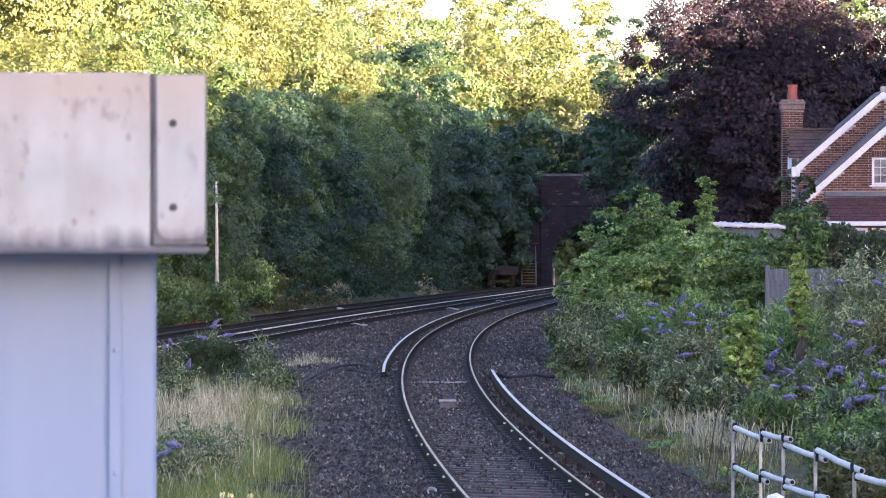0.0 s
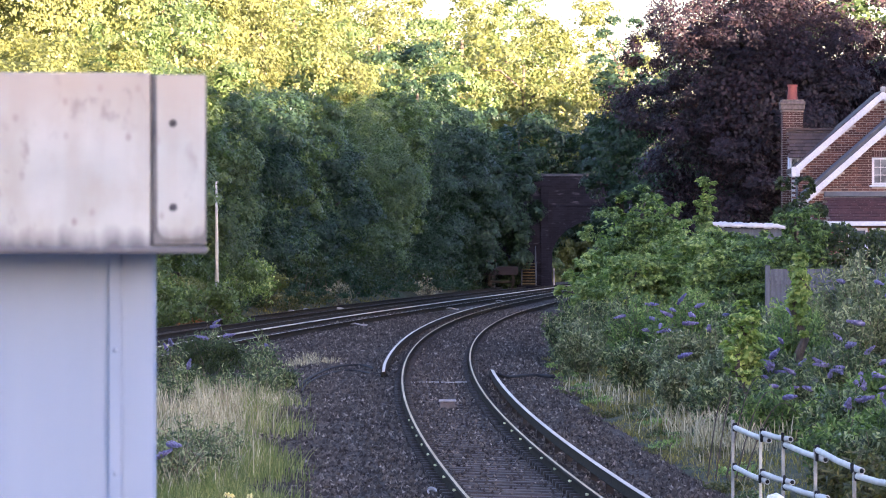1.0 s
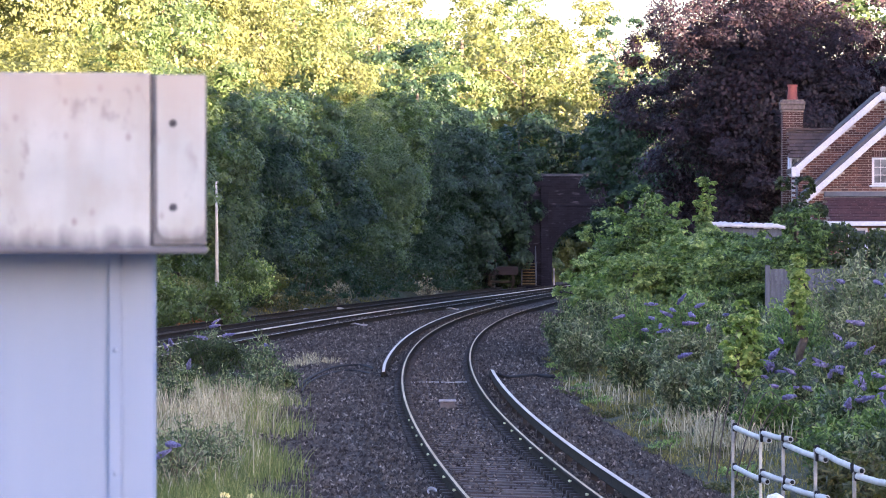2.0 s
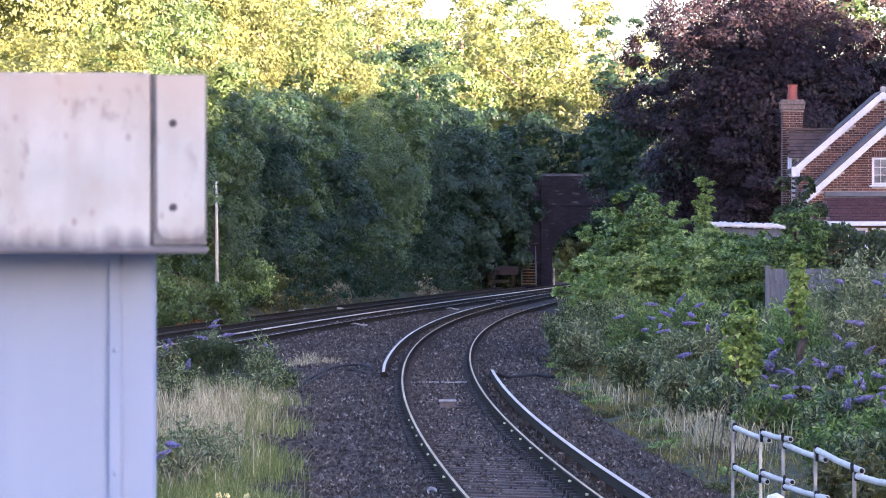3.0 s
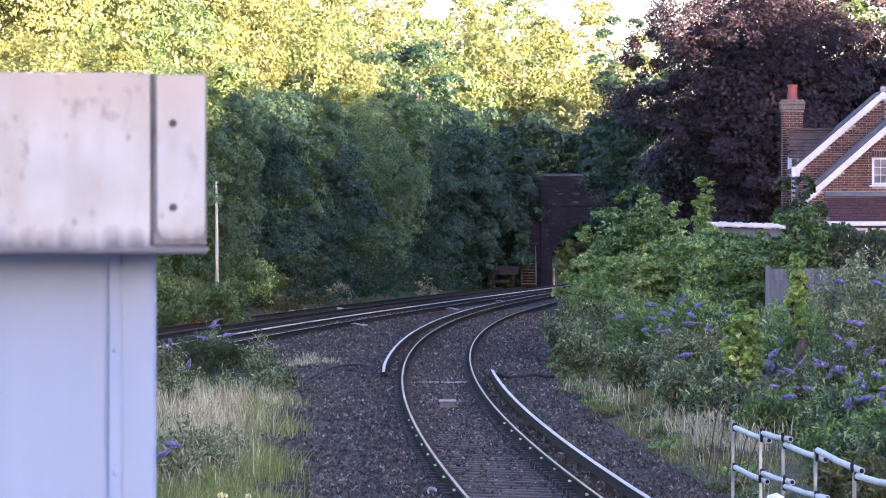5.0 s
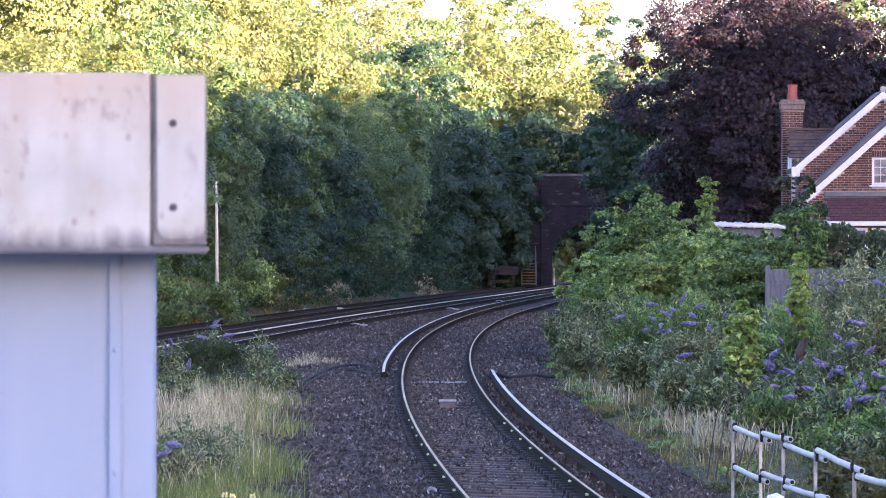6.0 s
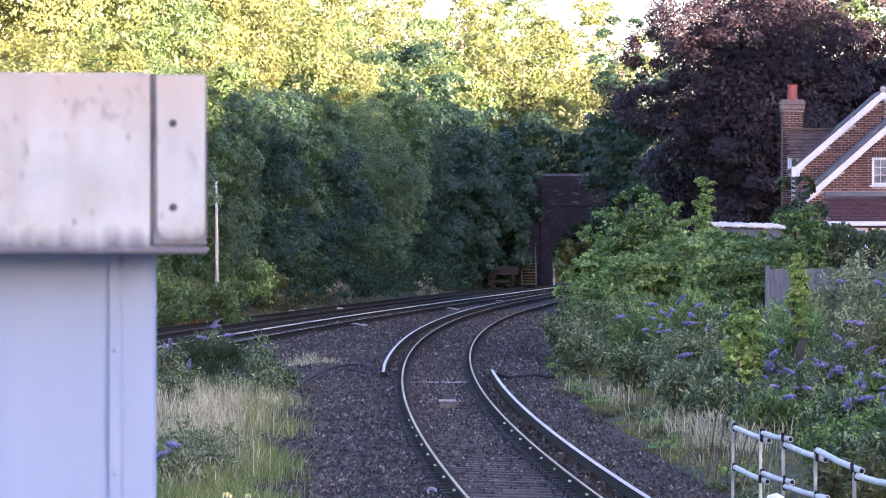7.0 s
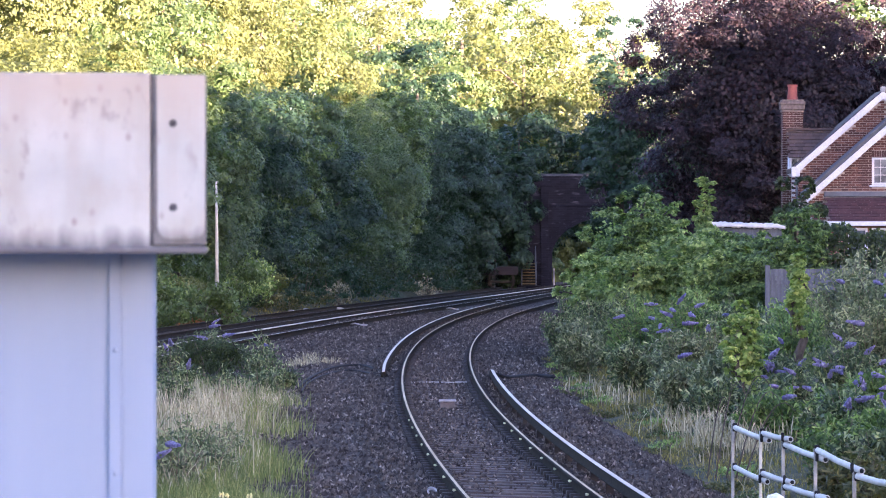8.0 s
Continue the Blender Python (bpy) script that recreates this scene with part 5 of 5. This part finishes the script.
def build_right_bank():
    hedge = thing("hedge", pose(13.2, 133, 0.3), "dark clipped garden hedge before the house", "hedge")
    rng = np.random.default_rng(600)
    n = 26000
    P = np.stack([rng.uniform(-4.1, 4.5, n), rng.uniform(-0.7, 0.7, n), rng.uniform(0.0, 2.95, n)], 1)
    P[:, 2] += 0.16 * np.sin(P[:, 0] * 2.1) * (P[:, 2] > 2.2) + 0.08 * np.sin(P[:, 0] * 7)
    V, F = leaf_arrays(rng, P, 0.13, np.array([[0, -0.7, 0.4]]) + 0 * P, 0.7, simple=True)
    child("foliage", np_mesh("foliage", V, F, M["leaf_hedge"]), hedge, kind="stuff")
    child("brushwood", tubes_mesh("brushwood", [tube_arrays([(x, 0, -0.3), (x + 0.1, 0, 1.2), (x, 0.1, 2.4)], [0.04, 0.03, 0.01], 5) for x in np.arange(-4, 4.5, 0.6)], M["stem"]), hedge, kind="stuff")
    make_tree("garden_shrub", pose(9.95, 130, 0.2), 3.65, 1.0, 0.5, M["leaf_fresh"], 601, "fresh green garden shrub before the house", 40, 170, 0.11, kind="shrub", bough=0.32, box_=4.0)
    make_tree("garden_shrub", pose(10.75, 139, 0.2), 4.55, 0.85, 0.5, M["leaf_hedge"], 602, "dark garden shrub below the chimney", 40, 180, 0.12, kind="shrub", bough=0.32, box_=4.0)
    make_bush("garden_bush", pose(8.85, 124.3, 0.3), 3.2, 1.6, 2.85, M["leaf_hedge"], 603, "dark garden bush before the shed", 3600, 0.12, 0.6, 8)
    rows = ((3.95, 121, 2.5, 0.8), (4.6, 125, 3.8, 0.85), (5.25, 123, 4.45, 0.75), (5.9, 127, 4.2, 0.85), (6.5, 122, 3.4, 0.8), (7.05, 124, 4.75, 0.30), (7.2, 122.5, 3.25, 0.7), (7.85, 121, 3.15, 0.8), (8.4, 120, 3.05, 0.85), (8.95, 121.5, 2.95, 0.7), (7.4, 119, 3.0, 0.8), (4.9, 117, 2.6, 0.9), (5.9, 118, 3.0, 0.9), (6.8, 116, 2.9, 0.95), (7.7, 115, 2.6, 0.9), (4.2, 118, 1.9, 0.8))
    for i, (x, y, hh, r) in enumerate(rows):
        t = make_tree("maple_sapling", pose(x, y, bank(x, y) - 0.1), hh - bank(x, y) + 0.15, r, 0.15, M["leaf_fresh" if x > 7.3 or i == 2 else "leaf_sapling"], 620 + i, "light green maple sapling on the bank", 50, 260, 0.095, "maple saplings", kind="sapling", bough=0.36, box_=4.0, flat=0.42, loose=0.3, sub=12, reach=(0.5, 1.0), up=0.7, fill=0.2)
        SWAY.append((t, 0.017, i))
    for i, (x, y, hh, r) in enumerate(((5.15, 79, 1.95, 0.34), (6.42, 83, 2.85, 0.18))):
        t = make_tree("yellow_sapling", pose(x, y, bank(x, y) - 0.1), hh - bank(x, y), r, (0.1, 1.1)[i], M["leaf_yellow"], 640 + i, "bright yellow-green sapling among the butterfly bushes", 36, 130, 0.085, "yellow saplings", kind="sapling", bough=0.42, flat=0.4, sub=9, up=0.6)
        SWAY.append((t, 0.010, 3 + i))
    lab = "sprawling butterfly bush with violet flower spikes"
    plain_lab = "grey-green butterfly bush without flowers"
    for i, (x, y, w, hh, fl, mt) in enumerate((
            (3.1, 117, 1.5, 1.6, 0, "leaf_buddleia"), (3.75, 114, 1.5, 1.7, 0, "leaf_buddleia"), (3.3, 110, 1.3, 1.2, 0, "leaf_grey"), (4.4, 112, 1.8, 1.8, 0, "leaf_buddleia"),
            (4.3, 100, 1.7, 1.75, 3, "leaf_fresh"), (5.1, 97, 1.8, 1.9, 9, "leaf_fresh"), (4.6, 90, 1.4, 1.35, 1, "leaf_grey"), (5.3, 90, 1.4, 1.3, 1, "leaf_grey"),
            (5.85, 82, 1.5, 0.95, 8, "leaf_buddleia"), (6.5, 86, 1.6, 1.6, 1, "leaf_fresh"), (8.2, 92, 2.0, 2.8, 1, "leaf_grey"), (7.9, 82, 2.0, 2.75, 2, "leaf_grey"), (7.3, 78, 1.6, 2.2, 2, "leaf_grey"), (8.9, 96, 2.0, 2.9, 0, "leaf_grey"), (6.9, 91, 1.5, 1.6, 1, "leaf_fresh"), (7.6, 99, 1.7, 1.9, 0, "leaf_sapling"),
            (6.7, 76, 1.7, 1.25, 11, "leaf_buddleia"), (5.6, 74, 1.3, 0.8, 4, "leaf_buddleia"), (6.4, 69, 1.6, 1.0, 9, "leaf_fresh"), (8.6, 107, 1.7, 1.9, 0, "leaf_grey"), (6.3, 93, 1.4, 1.5, 0, "leaf_grey"), (5.7, 65, 1.3, 0.8, 2, "leaf_buddleia"), (6.2, 61, 1.5, 0.85, 2, "leaf_fresh"), (5.2, 60, 1.2, 0.6, 0, "leaf_fresh"), (4.8, 54, 1.1, 0.45, 0, "leaf_brush"), (5.3, 56.5, 1.2, 0.6, 1, "leaf_buddleia"), (4.7, 49.5, 0.9, 0.3, 0, "leaf_brush"), (4.3, 83, 1.2, 0.8, 0, "leaf_grey"), (4.9, 80, 1.3, 1.0, 1, "leaf_grey"), (4.5, 75, 1.2, 0.7, 0, "leaf_buddleia"), (5.0, 69, 1.3, 0.7, 1, "leaf_fresh"), (3.9, 95, 1.2, 1.0, 0, "leaf_buddleia"), (3.15, 106, 1.1, 0.9, 0, "leaf_grey"), (4.7, 105, 1.6, 1.8, 1, "leaf_fresh"), (5.6, 103, 1.7, 1.9, 0, "leaf_sapling"), (6.3, 100, 1.7, 1.8, 1, "leaf_buddleia"))):
        z = bank(x, y)
        t = make_buddleia(pose(x, y, z), w, hh - z, 700 + i, lab if fl else plain_lab, fl, M[mt], 46, 108)
        SWAY.append((t, 0.007, i))


def spread(rng, n, y0, y1, left, right):
    y = rng.uniform(y0, y1, n)
    l, r = np.array([left(v) for v in y]), np.array([right(v) for v in y])
    x = l + (r - l) * rng.uniform(0, 1, n)
    return x, y


def build_grass():
    rng = np.random.default_rng(21)
    ledge = lambda y: -0.0619 * y - 0.6
    redge = lambda y: -1.82 - 0.028 * (y - 52) + 0.18 * math.sin(y * 0.9)
    def tufts(n_tufts, per, y0, y1, right, scatter):
        cx, cy = spread(rng, n_tufts, y0, y1, ledge, right)
        k = rng.integers(per // 3, per, n_tufts)
        x = np.repeat(cx, k) + rng.normal(0, scatter, k.sum())
        y = np.repeat(cy, k) + rng.normal(0, scatter * 2, k.sum())
        return np.stack([x, y, np.full(len(x), -0.22)], 1)

    ragged = lambda v: redge(v) - 0.25 + 0.35 * math.sin(v * 0.53 + 1) + 0.2 * math.sin(v * 1.9)
    tagged(new("dry_grass", blades_mesh(rng, tufts(170, 20, 62, 84, lambda v: ragged(v) - 0.6, 0.12), 0.64, 0.0065, M["straw"], 0.2, True)), "tall bleached straw-coloured grass between the tracks", "dry grass", kind="stuff")
    tagged(new("dry_stalks", blades_mesh(rng, tufts(220, 12, 52, 88, lambda v: ragged(v) - 0.15, 0.18), 0.50, 0.006, M["straw"], 0.28, True)), "scattered dry grass stalks between the tracks", "dry grass", kind="stuff")
    tagged(new("green_grass", blades_mesh(rng, tufts(560, 34, 49, 95, ragged, 0.16), 0.32, 0.010, M["grass"], 0.4)), "short green grass between the tracks", "grass", kind="stuff")
    tagged(new("lush_grass", blades_mesh(rng, tufts(280, 34, 48, 67, ragged, 0.15), 0.36, 0.010, M["grass"], 0.35)), "longer lime-green grass at the edge of the ballast", "grass", kind="stuff")
    # verge beside the near track
    edge = lambda y: main_x(y) + 2.85 + 0.25 * math.sin(y * 0.55) + 0.12 * math.sin(y * 1.7)
    x, y = spread(rng, 15000, 48, 125, edge, lambda v: edge(v) + (2.4 if v < 62 else 1.7))
    z = np.array([bank(a, b) for a, b in zip(x, y)])
    tagged(new("verge_grass", blades_mesh(rng, np.stack([x, y, z - 0.03], 1), 0.14, 0.011, M["verge"], 0.7)), "low yellow-brown grass along the edge of the ballast", "grass", kind="stuff")
    x, y = spread(rng, 110, 54, 100, lambda v: edge(v) + 0.15, lambda v: edge(v) + 1.1)
    keep = np.sin(y * 0.31 + 1.0) + np.sin(x * 2.3) > -0.3
    x, y = x[keep], y[keep]
    z = np.array([bank(a, b) for a, b in zip(x, y)])
    tagged(new("verge_dry_grass", blades_mesh(rng, np.stack([x, y, z - 0.03], 1), 0.36, 0.010, M["straw"], 0.45, True)), "bleached dry grass stalks on the verge", "dry grass", kind="stuff")
    for cx, cy, n, hh in ((4.2, 71, 190, 0.6), (4.55, 68, 170, 0.55), (3.95, 76, 120, 0.5), (3.35, 90, 70, 0.5), (3.05, 98, 60, 0.45)):
        P = np.stack([cx + rng.normal(0, 0.28, n), cy + rng.normal(0, 1.3, n), np.zeros(n)], 1)
        P[:, 2] = [bank(a, b) - 0.03 for a, b in P[:, :2]]
        tagged(new("dry_tuft", blades_mesh(rng, P, hh, 0.010, M["straw"], 0.3, True)), "tuft of bleached dry grass on the verge", "dry grass", "dry tufts", kind="stuff")
    # grass at the foot of the wood
    x, y = spread(rng, 4200, 145, 250, lambda v: siding_x(v) - 4.2, lambda v: siding_x(v) - 2.1)
    z = np.array([bank(a, b) for a, b in zip(x, y)])
    tagged(new("woodside_grass", blades_mesh(rng, np.stack([x, y, z - 0.03], 1), 0.18, 0.025, M["verge"], 0.4)), "grass strip between the siding and the wood", "grass", kind="stuff")
    # pale seeding tufts
    for i, (cx, cy, h) in enumerate(((-3.3, 113, 0.45), (-3.55, 112, 0.3), (-2.95, 83, 0.45), (-2.85, 114, 0.25))):
        n = 70
        P = np.stack([cx + rng.normal(0, 0.15, n), cy + rng.normal(0, 0.5, n), np.full(n, -0.22)], 1)
        tagged(new("pale_tuft", blades_mesh(rng, P, h * 0.8, 0.010, M["straw"], 0.5, True)), "pale seeding weed tuft on the ballast", "weed", "pale tufts", kind="stuff")
    make_bush("round_bush", pose(-5.1, 101, -0.25), 1.5, 1.25, 1.3, M["leaf_hedge"], 651, "round dark green bush between the tracks", 9500, 0.065, 0.35, 10, droop=-0.6, clumps=34)
    lab = "low butterfly bush with a few violet flower spikes"
    for i, (x, y, w, h, f_) in enumerate(((-5.45, 108, 1.3, 1.2, 4), (-4.2, 104, 1.3, 0.95, 1), (-5.9, 99, 1.0, 0.9, 2), (-3.9, 100, 0.9, 0.7, 0), (-3.12, 54, 0.9, 0.75, 2), (-2.85, 57, 0.9, 0.6, 0), (-3.35, 59, 1.0, 0.8, 0), (-3.0, 62, 0.9, 0.5, 0), (-3.45, 88, 0.9, 0.55, 0), (-3.3, 94, 0.8, 0.5, 0), (-5.2, 92, 0.9, 0.6, 1), (-4.6, 78, 0.7, 0.8, 0), (-4.0, 86, 0.8, 0.6, 0))):
        t = make_buddleia(pose(x, y, -0.22), w, h + 0.1, 760 + i, lab if f_ else "low grey-green butterfly bush without flowers", f_, M["leaf_grey"] if y < 63 else M["leaf_buddleia"], 26, 55, size=0.08 if y < 63 else 0.10)
        SWAY.append((t, 0.012, i))


def build_weeds():
    rng = random.Random(31)
    for i in range(30):
        y = 50 + 66 * (i + rng.random()) / 30
        x = main_x(y) + 2.85 + rng.uniform(-0.1, 0.9)
        mt = ("leaf_brush", "leaf_sapling", "leaf_buddleia", "leaf_brush")[i % 4]
        make_bush("weed", pose(x, y, bank(x, y) - 0.04), rng.uniform(0.45, 0.9), rng.uniform(0.6, 1.0), rng.uniform(0.18, 0.5), M[mt], 900 + i, ("low olive-brown weed at the edge of the ballast", "fresh green weed at the edge of the ballast", "grey-green weed at the edge of the ballast", "low olive-brown weed at the edge of the ballast")[i % 4], 420, 0.055, 0.4, 5, "verge weeds", clumps=7, category="weed")
    for i, (y, off, h) in enumerate(((222, 2.5, 1.7), (262, 2.3, 1.6), (203, 2.6, 1.0), (183, 2.6, 1.2))):
        x = siding_x(y) - off
        make_bush("dry_bush", pose(x, y, bank(x, y)), 1.5, 1.4, h, M["straw"] if i < 2 else M["leaf_brush"], 940 + i, "dry tan bush at the foot of the wood", 420, 0.16, 0.3, 10, "dry bushes", droop=-0.8)


def build_dead_weed():
    x, y = -9.0, 167.0
    make_bush("dead_weed", pose(x, y, bank(x, y)), 1.3, 1.2, 0.55, M["rust"], 951, "dead orange-brown weed beside the siding", 500, 0.09, 0.5, 6, category="weed")


def build_litter():
    """Broken pale lumps lying beside the siding."""
    rng = random.Random(8)
    for i, (x, y) in enumerate(((-6.3, 196), (-6.1, 205), (-4.6, 206), (-6.9, 191), (-8.0, 181), (-8.9, 170), (-6.6, 200), (-5.9, 212))):
        bm = boxed(-0.16, 0.16, -0.14, 0.14, 0.0, 0.13, 0.03)
        for v in bm.verts:
            v.co += Vector((rng.uniform(-0.05, 0.05), rng.uniform(-0.05, 0.05), rng.uniform(0, 0.05)))
        me = bpy.data.meshes.new("rubble")
        bm.to_mesh(me)
        bm.free()
        me.materials.append(M["palebox"] if i != 5 else M["orange"])
        ob = tagged(new("rubble", me), "broken pale lump of concrete beside the siding", "rubble", "rubble by the siding")
        ob.matrix_basis = pose(x, y, -0.22 if x > siding_x(y) - 2.2 else bank(x, y) - 0.02, 0, 0, rng.uniform(0, 90)) @ Matrix.Scale(rng.uniform(0.45, 0.95), 4)


def build_primrose():
    for i, (x, y, zt) in enumerate(((-2.37, 49.6, 0.09), (-2.31, 49.5, 0.085), (-2.10, 49.8, 0.06))):
        t = thing("yellow_flower", pose(x, y, -0.22), "pale yellow wildflower on a thin stalk", "wildflower", "yellow wildflowers")
        child("stalk", tubes_mesh("stalk", [tube_arrays([(0, 0, -0.03), (0.01, 0, 0.15), (0, 0, zt + 0.2)], [0.006, 0.005, 0.004], 5)], M["stem"]), t)
        rng = np.random.default_rng(800 + i)
        a = np.arange(10) * 0.628
        C = np.stack([np.cos(a) * 0.022, np.sin(a) * 0.022, zt + 0.2 + 0.02 * np.sin(a * 3)], 1)
        V, F = leaf_arrays(rng, C, 0.042, np.stack([np.cos(a), np.sin(a) - 1.0, 0 * a], 1), 0.9, 0, 0.3)
        child("petals", np_mesh("petals", V, F, M["petal_yellow"]), t, "pale yellow petals")
        SWAY.append((t, 0.16, 7 + i))


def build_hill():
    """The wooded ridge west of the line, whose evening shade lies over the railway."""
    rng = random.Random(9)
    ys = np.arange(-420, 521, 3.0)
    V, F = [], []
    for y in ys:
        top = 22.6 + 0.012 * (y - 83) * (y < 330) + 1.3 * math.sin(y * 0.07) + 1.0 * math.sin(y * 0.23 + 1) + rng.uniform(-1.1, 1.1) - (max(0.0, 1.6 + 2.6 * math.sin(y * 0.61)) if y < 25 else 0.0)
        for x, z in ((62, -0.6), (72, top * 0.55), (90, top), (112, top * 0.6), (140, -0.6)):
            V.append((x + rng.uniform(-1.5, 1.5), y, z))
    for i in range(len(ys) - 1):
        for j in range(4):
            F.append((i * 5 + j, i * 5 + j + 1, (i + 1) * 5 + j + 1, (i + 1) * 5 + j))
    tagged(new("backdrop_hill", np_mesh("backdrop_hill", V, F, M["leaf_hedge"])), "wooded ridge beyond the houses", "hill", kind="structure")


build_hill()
bed = build_ground()
main = build_track(main_x, "near railway track curving away over dark ballast", "track_near", -40, 330, M["railhead"], 0.05,
                   conductors=((-1.165, 98.0, 330, (True, False)), (1.165, -40, 101.0, (False, True))))
upline = build_track(up_x, "far railway track beside the siding", "track_far", -40, 330, M["conductor"], -0.02, conductors=((-1.165, -40, 330, (False, False)),), top_metal="railhead_dull", face=True)
siding = build_track(siding_x, "rusty siding that ends at a buffer stop", "track_siding", -40, 297, M["railhead_dull"], 0.0)
build_hut()
build_house()
build_bridge()
build_steps()
build_buffer_stop()
build_fence()
build_woods()
build_right_bank()
build_grass()
build_pole()
build_canes()
build_handrail()
build_track_things()
build_primrose()
build_weeds()
build_dead_weed()
build_litter()
build_stones(bed)
build_dots(main, main_x, 46.2, 74, 0.05)
build_sleepers(main, main_x, -38.6, 180, 320, 0.05, 150)
build_sleepers(upline, up_x, -38.6, 0, 320, -0.02, 0)
build_sleepers(siding, siding_x, -38.6, 0, 297, 0.0, 0)

# sway of the taller plants in a light wind, as degrees of lean over time
GUST = [(0.0, 0.1), (0.7, 0.5), (1.5, 0.5), (2.2, -0.2), (3.0, -0.8), (3.6, -0.7), (4.1, -0.4), (4.6, -1.0), (5.3, 0.0), (6.0, 0.6), (6.5, 0.2), (7.0, 0.1), (7.5, 0.2), (8.0, -0.2)]


def motions():
    for t, amount, phase in SWAY:
        base = t.matrix_basis.copy()
        rows = []
        for k, (s, g) in enumerate(GUST):
            w = 0.45 * math.sin(s * 2.1 + phase * 1.7)
            rows.append((s, base @ pose(0, 0, 0, math.degrees(amount) * 0.4 * w, math.degrees(amount) * (g + w), 0)))
        walk(t, rows)


motions()
